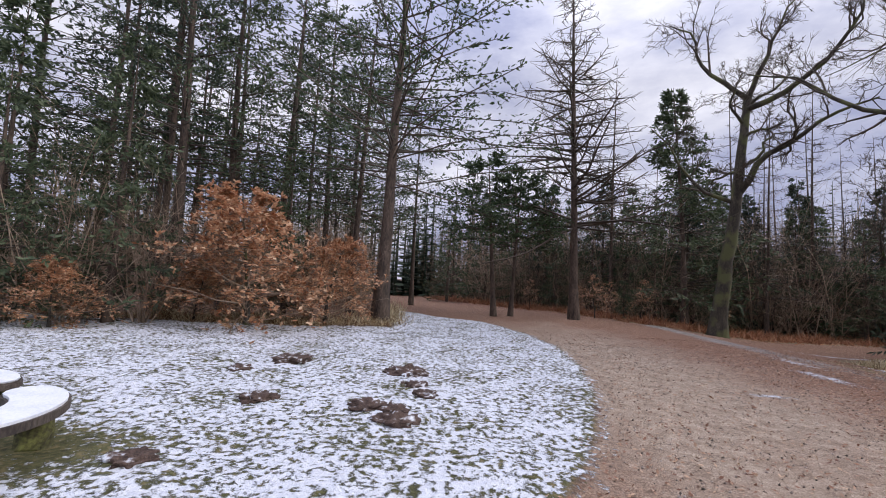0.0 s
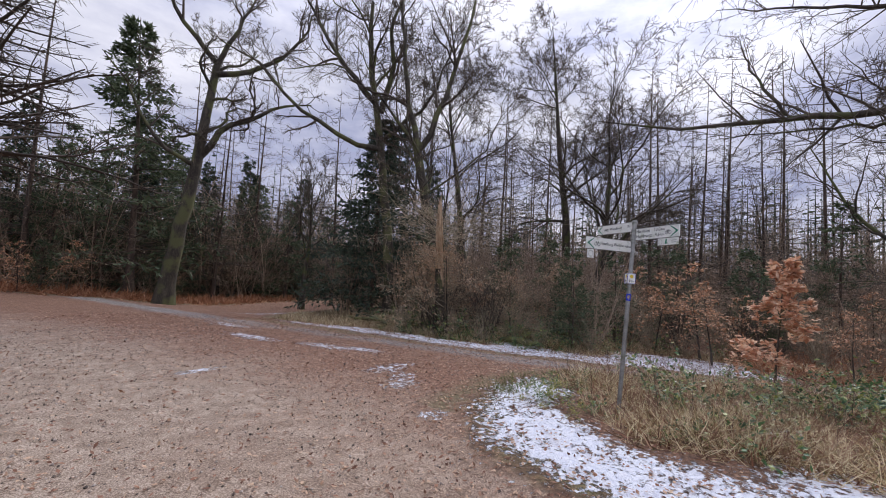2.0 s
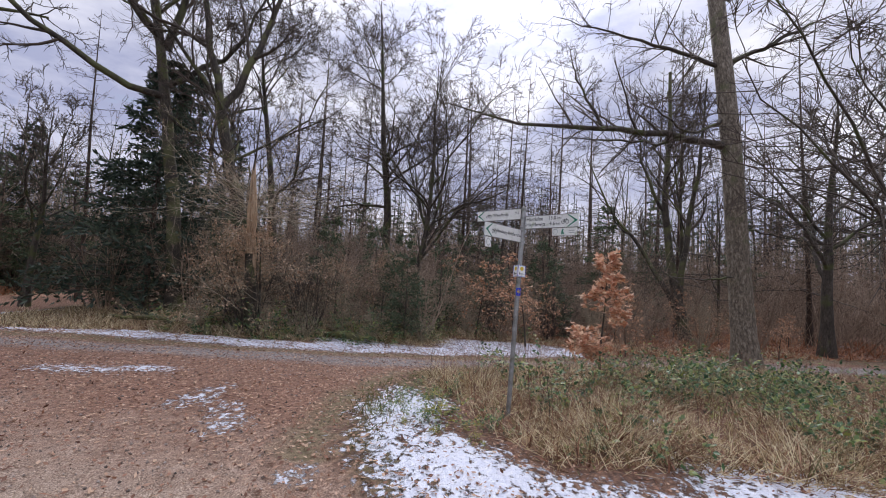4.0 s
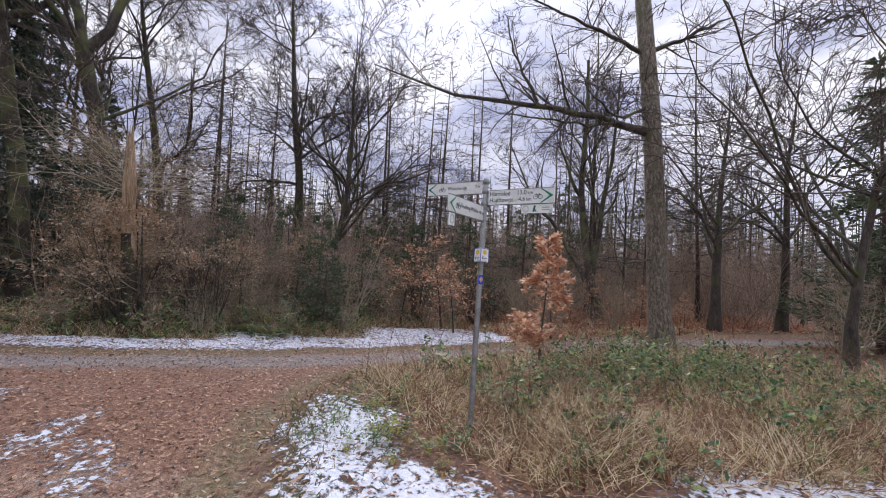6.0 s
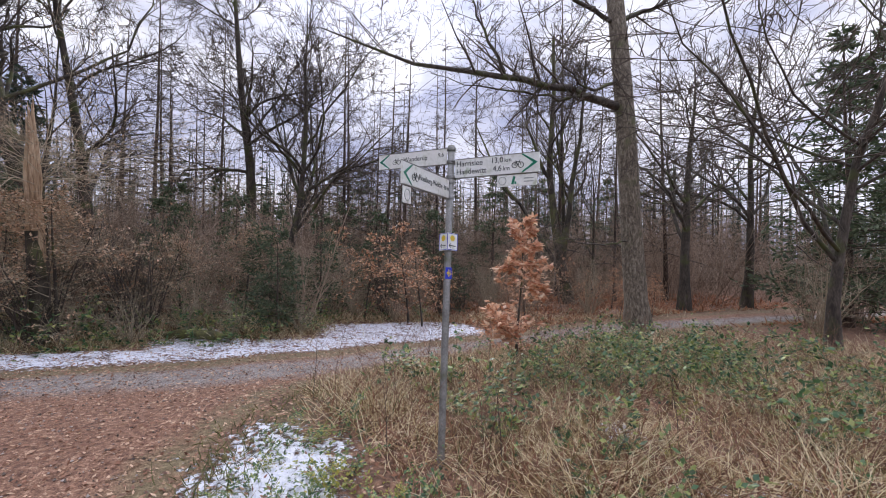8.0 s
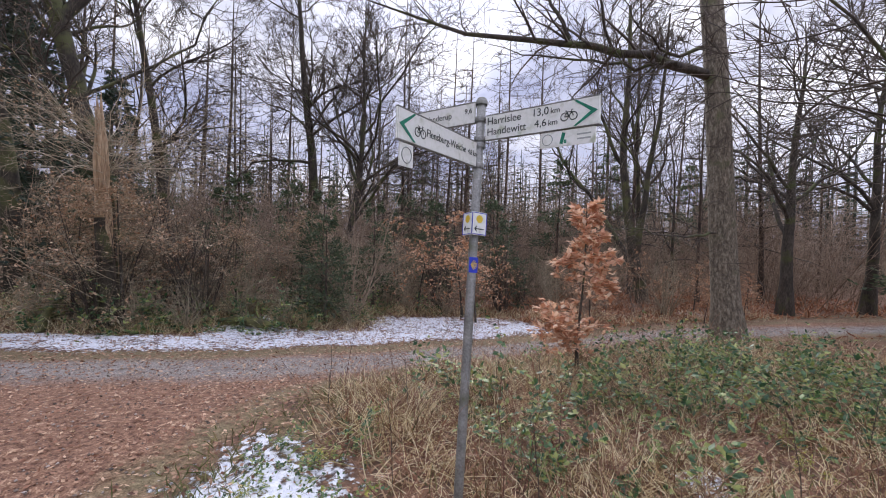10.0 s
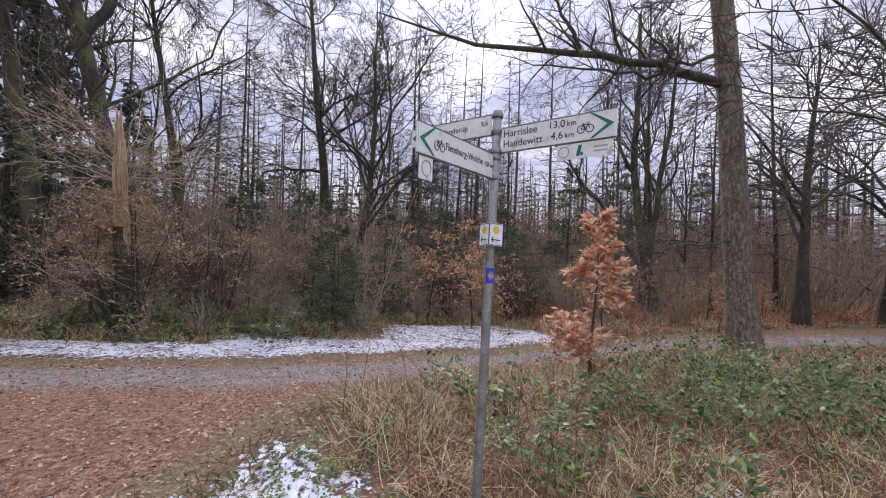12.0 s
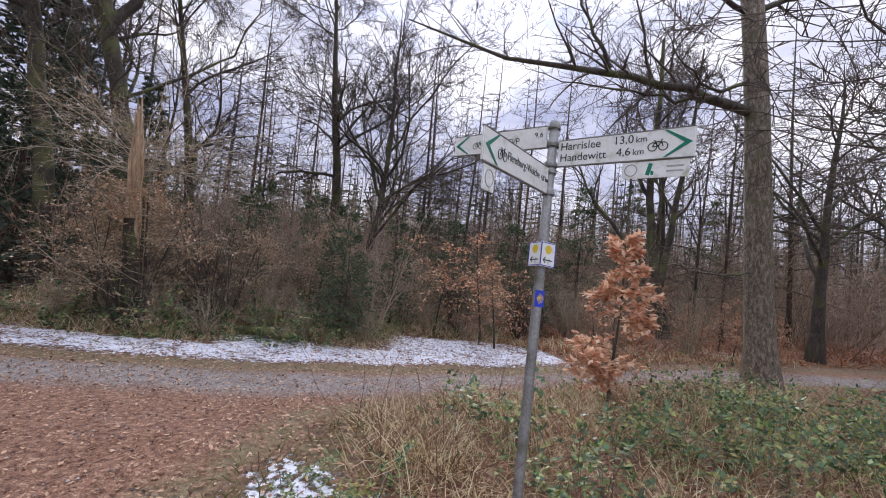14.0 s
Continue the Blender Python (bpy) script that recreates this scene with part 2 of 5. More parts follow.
def part(name, shape, mat, parent, label="", smooth=True, m=None):
    """One mesh object under a thing or a part, from a Shape, a bmesh or a mesh."""
    if isinstance(shape, Shape):
        me = shape.mesh(name, smooth)
    elif isinstance(shape, bmesh.types.BMesh):
        me = bpy.data.meshes.new(name)
        shape.to_mesh(me)
        shape.free()
        for p in me.polygons:
            p.use_smooth = smooth
    else:
        me = shape
    me.materials.clear()
    me.materials.append(mat)
    ob = new(name, me)
    ob.parent = parent
    if m is not None:
        ob.matrix_basis = m
    if label:
        tagged(ob, label)
    return ob


def thing(name, m, label, category, group="", kind=""):
    ob = new(name)
    ob.empty_display_size = 0.2
    ob.matrix_basis = m
    return tagged(ob, label, category, group, kind)


def lone(name, shape, mat, m, label, category, group="", kind="", smooth=True):
    """A thing of one single mesh."""
    ob = part(name, shape, mat, None, "", smooth, m)
    return tagged(ob, label, category, group, kind)


def shoots(rng, S, D, L, k, wander, lift):
    P = np.zeros((len(S), k, 3))
    P[:, 0] = S
    d = unit(D)
    for i in range(1, k):
        d = unit(d + rng.normal(0, wander, d.shape) + np.array([0, 0, lift]))
        P[:, i] = P[:, i - 1] + d * (L / (k - 1))[:, None]
    return P


def taper(r, k, tip=0.25):
    return r[:, None] * np.linspace(1, tip, k)[None, :]


def offshoots(rng, P, R, n, lo, hi, angle, spread=0.2, flat=0.0):
    m, k, _ = P.shape
    u = rng.uniform(lo, hi, (m, n))
    f = u * (k - 1)
    i = np.minimum(f.astype(int), k - 2)
    w = (f - i)[..., None]
    row = np.arange(m)[:, None]
    S = P[row, i] * (1 - w) + P[row, i + 1] * w
    r = R[row, i] * (1 - w[..., 0]) + R[row, i + 1] * w[..., 0]
    T = unit(P[row, i + 1] - P[row, i])
    q = rng.normal(size=T.shape)
    q[..., 2] *= 1 - flat
    q = unit(q - (q * T).sum(-1, keepdims=True) * T)
    a = rng.normal(angle, spread, (m, n, 1))
    D = np.cos(a) * T + np.sin(a) * q
    return S.reshape(-1, 3), D.reshape(-1, 3), r.ravel(), u.ravel()


def ground_z(x, y):
    x, y = np.asarray(x, float), np.asarray(y, float)
    s = np.clip((x - 7.5) / 9.5, 0, 1)
    bank = np.clip((x - 15.2) / 2.0, 0, 1) * np.clip((16 - y) / 3, 0, 1) * np.clip((y - 3) / 3, 0, 1)
    return -0.6 * s * s * (3 - 2 * s) + 0.25 * bank + 0.012 * np.sin(x * 1.9 + y * 0.7) + 0.012 * np.sin(y * 2.3 - x * 0.6)


def upright(x, y, lx=0.0, ly=0.0, turn=0.0, scale=1.0, sink=0.0):
    """The pose of a plant that stands on the ground at x, y, leaning lx, ly metres a metre."""
    q = Vector((0, 0, 1)).rotation_difference(Vector((lx, ly, 1)))
    return Matrix.LocRotScale((x, y, float(ground_z(x, y)) - sink), q @ Euler((0, 0, turn)).to_quaternion(), (scale,) * 3)


# ---- plants ----


def trunk_tube(rng, height, r, k, wander, sides=9, tip=0.2, flare=0.5):
    P = shoots(rng, np.zeros((1, 3)), np.array([[0.0, 0, 1]]), np.array([height]), k, wander, 0.06)
    z = np.linspace(0, height, k)
    R = (r * np.linspace(1, tip, k) * (1 + flare * np.exp(-z / 0.35)))[None, :]
    P[:, 0, 2] -= 0.15
    s = Shape()
    s.tubes(P, R, sides)
    return s, P, R


def bare_tree(seed, height, r, start=0.3, limbs=10, reach=0.42, angle=0.8, wander=0.2, lift=0.08, subs=(6, 6, 4), k=12, bend=0.05, limb_r=0.5):
    """A leafless broadleaf tree: trunk, its limbs one by one, and the finer branches and twigs together."""
    rng = np.random.default_rng(seed)
    trunk, P, R = trunk_tube(rng, height * 0.94, r, k, bend, 10, 0.06)
    S, D, r1, u = offshoots(rng, P, R, limbs, start, 0.93, angle, 0.2)
    az = np.arange(limbs) * 2.4 + rng.uniform(0, 0.8, limbs)
    el = np.cos(rng.normal(angle, 0.15, limbs))
    D = np.stack([np.cos(az) * np.sqrt(1 - el**2), np.sin(az) * np.sqrt(1 - el**2), el], 1)
    L = height * reach * (1.15 - 0.6 * (u - start) / (1 - start)) * rng.uniform(0.75, 1.2, limbs)
    r1 = np.minimum(r1 * limb_r, r * 0.42)
    P1 = shoots(rng, S, D, L, 9, wander, lift)
    R1 = taper(r1, 9, 0.22)
    pieces = []
    for i in range(limbs):
        s = Shape()
        s.tubes(P1[i:i + 1], R1[i:i + 1], 6)
        pieces.append(s)
    twigs = Shape()
    Pn, Rn, Ln = P1, R1, L
    for level, (n, sides, kk) in enumerate(zip(subs, (4, 3, 3, 3), (6, 4, 3, 3))):
        S, D, rn, u = offshoots(rng, Pn, Rn, n, 0.2, 1.0, 0.75, 0.25)
        Ln = np.repeat(Ln, n) * rng.uniform(0.3, 0.6, len(S)) * (1.15 - 0.5 * u)
        rn = np.maximum(rn * 0.62, 0.0115)
        Pn = shoots(rng, S, D, Ln, kk, wander * 1.1, lift * 0.7)
        Rn = taper(rn, kk, 0.3)
        twigs.tubes(Pn, Rn, sides)
    return trunk, pieces, twigs


def along(rng, pts, k, jitter):
    """A crooked line of k points through a few bends."""
    p = np.array(pts, float)
    d = np.concatenate([[0], np.cumsum(np.linalg.norm(np.diff(p, axis=0), axis=1))])
    t = np.linspace(0, d[-1], k)
    q = np.stack([np.interp(t, d, p[:, c]) for c in range(3)], 1)
    q[1:-1] = 0.25 * q[:-2] + 0.5 * q[1:-1] + 0.25 * q[2:]
    q[1:] += rng.normal(0, jitter, (k - 1, 3))
    return q


def guided_tree(seed, trunk_line, r, limb_lines, extra=8, reach=5.0, subs=(9, 7, 6), wander=0.24, lift=0.05, top=0.3, thin=0.011):
    """A leafless tree whose main limbs follow given bends, with more limbs and twigs grown on them."""
    rng = np.random.default_rng(seed)
    P = along(rng, trunk_line, 14, 0.03)[None]
    R = (r * np.linspace(1, top, 14) * (1 + 0.45 * np.exp(-np.linspace(0, P[0, -1, 2], 14) / 0.5)))[None]
    P[:, 0, 2] -= 0.2
    trunk = Shape()
    trunk.tubes(P, R, 11)
    lines = [along(rng, pts, 10, 0.07) for pts, _ in limb_lines]
    radii = [np.linspace(rr, rr * 0.2, 10) for _, rr in limb_lines]
    S, D, r1, u = offshoots(rng, P, R, extra, 0.5, 1.0, 0.8, 0.2)
    L = reach * rng.uniform(0.6, 1.2, extra)
    for line, q in zip(shoots(rng, S, D, L, 10, wander, lift), taper(np.minimum(r1 * 0.5, r * 0.24), 10, 0.2)):
        lines.append(line)
        radii.append(q)
    P1, R1 = np.stack(lines), np.stack(radii)
    pieces = []
    for i in range(len(P1)):
        s = Shape()
        s.tubes(P1[i:i + 1], R1[i:i + 1], 7)
        pieces.append(s)
    Ln = np.linalg.norm(np.diff(P1, axis=1), axis=2).sum(1)
    twigs = Shape()
    Pn, Rn = P1, R1
    for n, sides, kk in zip(subs, (5, 3, 3), (7, 5, 3)):
        S, D, rn, u = offshoots(rng, Pn, Rn, n, 0.22, 1.0, 0.8, 0.25)
        Ln = np.minimum(np.repeat(Ln, n), 6.5) * rng.uniform(0.3, 0.62, len(S)) * (1.15 - 0.5 * u)
        Pn = shoots(rng, S, D, Ln, kk, wander, lift)
        Rn = taper(np.maximum(rn * 0.6, thin), kk, 0.3)
        twigs.tubes(Pn, Rn, sides)
    return trunk, pieces, twigs


def put_bare(name, m, tree, bark, twig, label, category, group=""):
    trunk, pieces, twigs = tree
    ob = thing(name, m, label, category, group)
    part("trunk", trunk, bark, ob)
    for s in pieces:
        part("limb", s, bark, ob)
    tagged(part("twigwork", twigs, twig, ob), kind="stuff")
    return ob


def larch(seed, height, r, start=0.2, n=60, reach=0.17, droop=-0.03, subs=7, thick=1.0):
    """A leafless larch: straight trunk, thin near-level branches with hanging twigs."""
    rng = np.random.default_rng(seed)
    trunk, P, R = trunk_tube(rng, height, r, 12, 0.012, 8, 0.08)
    S, D, r1, u = offshoots(rng, P, R, n, start, 0.99, 1.4, 0.15, 0.0)
    az = np.arange(n) * 2.4
    D = np.stack([np.cos(az), np.sin(az), rng.normal(0.12, 0.14, n)], 1)
    L = height * reach * (1.08 - u) / (1.08 - start) * rng.uniform(0.6, 1.25, n) + 0.25
    P1 = shoots(rng, S, D, L, 6, 0.09, droop)
    R1 = taper(np.clip(L * 0.013, 0.018, 0.06) * thick, 6, 0.35)
    b = Shape()
    b.tubes(P1, R1, 3)
    S, D, r2, u2 = offshoots(rng, P1, R1, subs, 0.15, 1.0, 1.0, 0.25, 0.5)
    P2 = shoots(rng, S, D, np.repeat(L, subs) * rng.uniform(0.12, 0.34, len(S)), 3, 0.12, -0.05)
    b.tubes(P2, taper(np.maximum(r2 * 0.5, 0.0125 * thick), 3, 0.5), 3)
    return trunk, b


def conifer(seed, height, r, start=0.05, n=80, reach=0.26, subs=9, tuft=4, droop=-0.06, size=0.24, full=1.0):
    """A needled conifer: trunk, branches, and needle sprays along the side shoots."""
    rng = np.random.default_rng(seed)
    trunk, P, R = trunk_tube(rng, height, r, 10, 0.012, 8, 0.06)
    S, D, r1, u = offshoots(rng, P, R, n, start, 0.99, 1.3, 0.1)
    az = np.arange(n) * 2.4 + rng.uniform(0, 0.5, n)
    D = np.stack([np.cos(az), np.sin(az), rng.normal(0.18, 0.12, n)], 1)
    L = height * reach * np.clip((1.04 - u) / (1.04 - start), 0, 1) ** full * rng.uniform(0.7, 1.2, n) + 0.2
    P1 = shoots(rng, S, D, L, 6, 0.06, droop)
    R1 = taper(np.clip(L * 0.011, 0.008, 0.045), 6, 0.3)
    b = Shape()
    b.tubes(P1, R1, 3)
    S, D, r2, u2 = offshoots(rng, P1, R1, subs, 0.22, 1.0, 0.9, 0.2, 0.7)
    L2 = np.repeat(L, subs) * rng.uniform(0.14, 0.32, len(S)) * (1.25 - 0.6 * u2) + 0.08
    P2 = shoots(rng, S, D, L2, 3, 0.1, droop)
    needles = Shape()
    for P0, t in ((P2, tuft), (P1[:, 2:], tuft * 2)):
        S, D, _, _ = offshoots(rng, P0, np.ones(P0.shape[:2]), t, 0.0, 1.0, 0.45, 0.2)
        W = unit(np.cross(D, rng.normal(size=D.shape))) * size * rng.uniform(0.14, 0.26, (len(S), 1))
        needles.blades(S, D, W, size * rng.uniform(0.7, 1.6, len(S)))
    return trunk, b, needles


def shrub(seed, height, stems=12, reach=0.9, subs=(7, 5), r=0.016, spread=0.7, lift=0.05):
    rng = np.random.default_rng(seed)
    az = rng.uniform(0, 6.283, stems)
    tilt = np.abs(rng.normal(0, spread, stems))
    D = np.stack([np.cos(az) * np.sin(tilt), np.sin(az) * np.sin(tilt), np.cos(tilt)], 1)
    S = np.stack([np.cos(az) * 0.2 * rng.uniform(0, 1, stems), np.sin(az) * 0.2 * rng.uniform(0, 1, stems), np.full(stems, -0.08)], 1)
    L = height * reach * rng.uniform(0.65, 1.2, stems)
    P1 = shoots(rng, S, D, L, 7, 0.13, lift)
    R1 = taper(r * rng.uniform(0.6, 1.3, stems), 7, 0.25)
    st, tw = Shape(), Shape()
    st.tubes(P1, R1, 4)
    Pn, Rn, Ln = P1, R1, L
    for n in subs:
        S, D, rn, u = offshoots(rng, Pn, Rn, n, 0.15, 1.0, 0.8, 0.25)
        Ln = np.repeat(Ln, n) * rng.uniform(0.2, 0.45, len(S))
        Pn = shoots(rng, S, D, Ln, 3, 0.18, 0.0)
        Rn = taper(np.maximum(rn * 0.55, 0.0045), 3, 0.35)
        tw.tubes(Pn, Rn, 3)
    return st, tw, Pn


def leaves_on(rng, Pn, per, size, lo=0.2):
    S, D, _, _ = offshoots(rng, Pn, np.ones(Pn.shape[:2]), per, lo, 1.0, 0.8, 0.3)
    D[:, 2] *= 0.5
    up = rng.normal(0, 0.35, D.shape) + np.array([0, 0, 1.0])
    W = unit(np.cross(D, up)) * size * rng.uniform(0.22, 0.36, (len(S), 1))
    s = Shape()
    s.blades(S, D, W, size * rng.uniform(0.6, 1.3, len(S)))
    return s


def leafy_beech(seed, height, r, per, size, reach=0.45, limbs=26, subs=(6, 4), start=0.08, thick=1.0, wander=0.12):
    """A young beech that has kept its dry leaves: trunk, branches, leaves."""
    rng = np.random.default_rng(seed)
    trunk, P, R = trunk_tube(rng, height, r, 8, 0.04, 7, 0.15)
    S, D, r1, u = offshoots(rng, P, R, limbs, start, 0.98, 1.15, 0.15)
    az = np.arange(limbs) * 2.4 + rng.uniform(0, 0.6, limbs)
    D = np.stack([np.cos(az), np.sin(az), rng.normal(0.22, 0.15, limbs)], 1)
    L = height * reach * (1.1 - u) * rng.uniform(0.7, 1.25, limbs) + 0.12
    P1 = shoots(rng, S, D, L, 7, wander, 0.01)
    R1 = taper(np.clip(L * 0.012, 0.004, 0.03) * thick, 7, 0.25)
    b = Shape()
    b.tubes(P1, R1, 4)
    Pn, Rn, Ln = P1, R1, L
    for n in subs:
        S, D, rn, u = offshoots(rng, Pn, Rn, n, 0.15, 1.0, 0.8, 0.2, 0.6)
        Ln = np.repeat(Ln, n) * rng.uniform(0.22, 0.45, len(S))
        Pn = shoots(rng, S, D, Ln, 4, wander * 1.2, 0.0)
        Rn = taper(np.maximum(rn * 0.55, 0.0028), 4, 0.35)
        b.tubes(Pn, Rn, 3)
    return trunk, b, leaves_on(rng, Pn, per, size)

# ---- the ground ----
LAWN = [(-40, -14), (-6, -6), (-2.5, -2), (-0.9, 0.4), (0.15, 2.2), (0.71, 3.4), (1.05, 4.1), (1.45, 5.2), (1.95, 7), (2.35, 9.6), (2.4, 12.3), (1.8, 15.5), (0.5, 19), (-2, 21),
        (-4.6, 23.5), (-3.9, 19), (-3.1, 15.1), (-5.4, 13.7), (-8, 12.9), (-11.5, 12.4), (-40, 9)]
ROAD = [(-40, -30), (-6, -12), (3, -3), (4.0, 1.2), (5.06, 3.05), (6.3, 3.75), (7.9, 3.85), (9.8, 3.4), (11.2, 2.2), (12.6, -0.8), (14.9, -5), (16.3, -12), (19, -40), (22, -40), (18.9, -11.8),
        (17.5, -5.8), (15.9, -1.7), (14.7, 0.8), (13.6, 3.5), (12.8, 6), (12.7, 12), (12.2, 15.3), (16, 18.5), (26, 21), (60, 24), (60, 27.5), (23, 26.5), (17.3, 25.2), (12.8, 25.2), (9.4, 26.6),
        (7, 30), (1, 36), (-8, 50), (-20, 75), (-26, 75), (-14, 48), (-4.8, 26), (-4.6, 23.5), (-2, 20), (0, 15), (0, 5), (-4, -4), (-40, -16)]
STRIP = [(12.6, 15.5), (12.75, 12), (12.75, 8), (12.85, 6), (13.6, 3.7), (14.7, 1.0), (15.9, -1.8), (17.6, -1.3), (18.3, 1), (18.0, 3.4), (15.9, 3.3), (15.4, 4.8), (16.9, 6.0), (16.6, 7.2), (14.5, 6.9),
         (14.7, 9), (15.2, 12), (13.8, 14.5)]
FRONT = [(4.4, 1.2), (5.06, 3.05), (6.3, 3.7), (7.9, 3.85), (8.7, 3.65), (8.6, 3.1), (7.9, 2.55), (6.9, 2.5), (6.2, 1.7), (6.0, 0.7), (6.9, 0.3), (6.5, -1.6), (4.2, -1.5)]
PATCHES = [(7.5, 3.6, 0.6, 0.4), (8.3, 3.2, 0.5, 0.35), (8.05, 2.75, 0.35, 0.25), (8.6, 3.45, 0.25, 0.2), (7.75, 0.05, 0.4, 0.3), (5.2, 7.88, 0.62, 0.2), (6.7, 5.0, 0.5, 0.35), (7.4, 5.85, 0.45, 0.4), (8.45, 8.4, 0.5, 1.0), (8.1, 10.5, 0.45, 1.4), (5.7, 3.86, 0.3, 0.2), (8.9, 7.5, 0.45, 0.7), (7.8, 5.8, 0.5, 0.3),
           (7.2, 5.25, 0.4, 0.3), (19.6, -8.6, 0.9, 1.2), (24.5, -17, 1.2, 2.0), (16.5, 19.4, 4.0, 0.35), (8.0, 33.5, 2.0, 0.5), (9.5, -4.2, 0.9, 0.5), (10.5, -5.4, 0.8, 0.4), (9.3, 13.0, 0.5, 1.6)]


def inside(poly, X, Y):
    """Signed distance to the edge of a polygon, positive inside."""
    d = np.full(X.shape, 1e9)
    odd = np.zeros(X.shape, bool)
    for (x0, y0), (x1, y1) in zip(poly, poly[1:] + poly[:1]):
        ex, ey = x1 - x0, y1 - y0
        t = np.clip(((X - x0) * ex + (Y - y0) * ey) / (ex * ex + ey * ey), 0, 1)
        d = np.minimum(d, np.hypot(X - x0 - t * ex, Y - y0 - t * ey))
        if y0 != y1:
            odd ^= ((y0 > Y) != (y1 > Y)) & (X < (Y - y0) / (y1 - y0) * ex + x0)
    return np.where(odd, d, -d)


def soft(d, w):
    return np.clip(0.5 + d / w, 0, 1)


def axis(lo, hi, step):
    near = np.arange(lo, hi + step / 2, step)
    out = step * 1.28 ** np.arange(1, 36)
    out = np.cumsum(out)
    out = out[out < 900]
    return np.concatenate([(lo - out)[::-1], near, hi + out])


GX, GY = np.meshgrid(axis(-12, 20, 0.15), axis(-6, 26, 0.15), indexing="ij")
lawn, road = inside(LAWN, GX, GY), inside(ROAD, GX, GY)
k_lawn = soft(lawn - 0.05, 0.35)
k_road = soft(road, 0.7) * (1 - k_lawn)
k_snow = 0.575 * soft(lawn + 0.12, 0.7)
k_snow = np.maximum(k_snow, 0.625 * soft(inside(STRIP, GX, GY) + 0.12, 0.8))
k_snow = np.maximum(k_snow, 0.66 * soft(inside(FRONT, GX, GY), 0.9))
for px, py, ra, rb in PATCHES:
    k_snow = np.maximum(k_snow, 0.53 * np.clip(1.4 - np.hypot((GX - px) / ra, (GY - py) / rb), 0, 1))
k_bare = np.clip(1.2 - np.hypot((GX + 4.3) / 1.2, (GY - 3.3) / 0.7), 0, 1)
k_snow = k_snow * (1 - 0.75 * k_bare)
band = np.abs(GX - (11.4 - 0.12 * np.clip(GY - 6, -9, 9) + 1.9 * np.clip((3.5 - GY) / 4, 0, 1) + 1.8 * np.clip(-GY / 5, 0, 1) + 0.11 * np.clip(-GY - 5, 0, 40)))
k_band = np.clip(1.25 - band / 1.0, 0, 1) * soft(road, 1)
k_grey = 0.95 * np.clip(1.3 - np.hypot((GX - 3.2) / 3.6, (GY - 9) / 12), 0, 1)
k_olive = np.clip(1.15 + inside(STRIP, GX, GY) / 1.3, 0, 1) * soft(road, 0.6) + 0.8 * np.clip(1 - np.abs(road - 0.25) / 0.55, 0, 1) * (GX > 6)
k_green = np.maximum(k_lawn, 0.55 * soft(-inside(STRIP, GX, GY) , 1) * np.clip(1 - np.abs(road + 0.4) / 1.2, 0, 1))
GZ = ground_z(GX, GY) - 0.035 * k_road + 0.02 * np.clip(k_snow * 1.4 - 0.5, 0, 1)
GZ += (1 - k_road) * 0.022 * (np.sin(GX * 7.1 + 2 * np.sin(GY * 3.3)) * np.sin(GY * 6.3 + 2 * np.sin(GX * 2.9)))
GZ += np.clip(np.hypot(GX - 5, GY - 8) - 60, 0, None) * 0.004

ground_shape = Shape()
nx, ny = GX.shape
gi = np.arange(nx * ny).reshape(nx, ny)
ground_shape.add(np.stack([GX, GY, GZ], -1), np.stack([gi[:-1, :-1], gi[1:, :-1], gi[1:, 1:], gi[:-1, 1:]], -1).reshape(-1, 4))


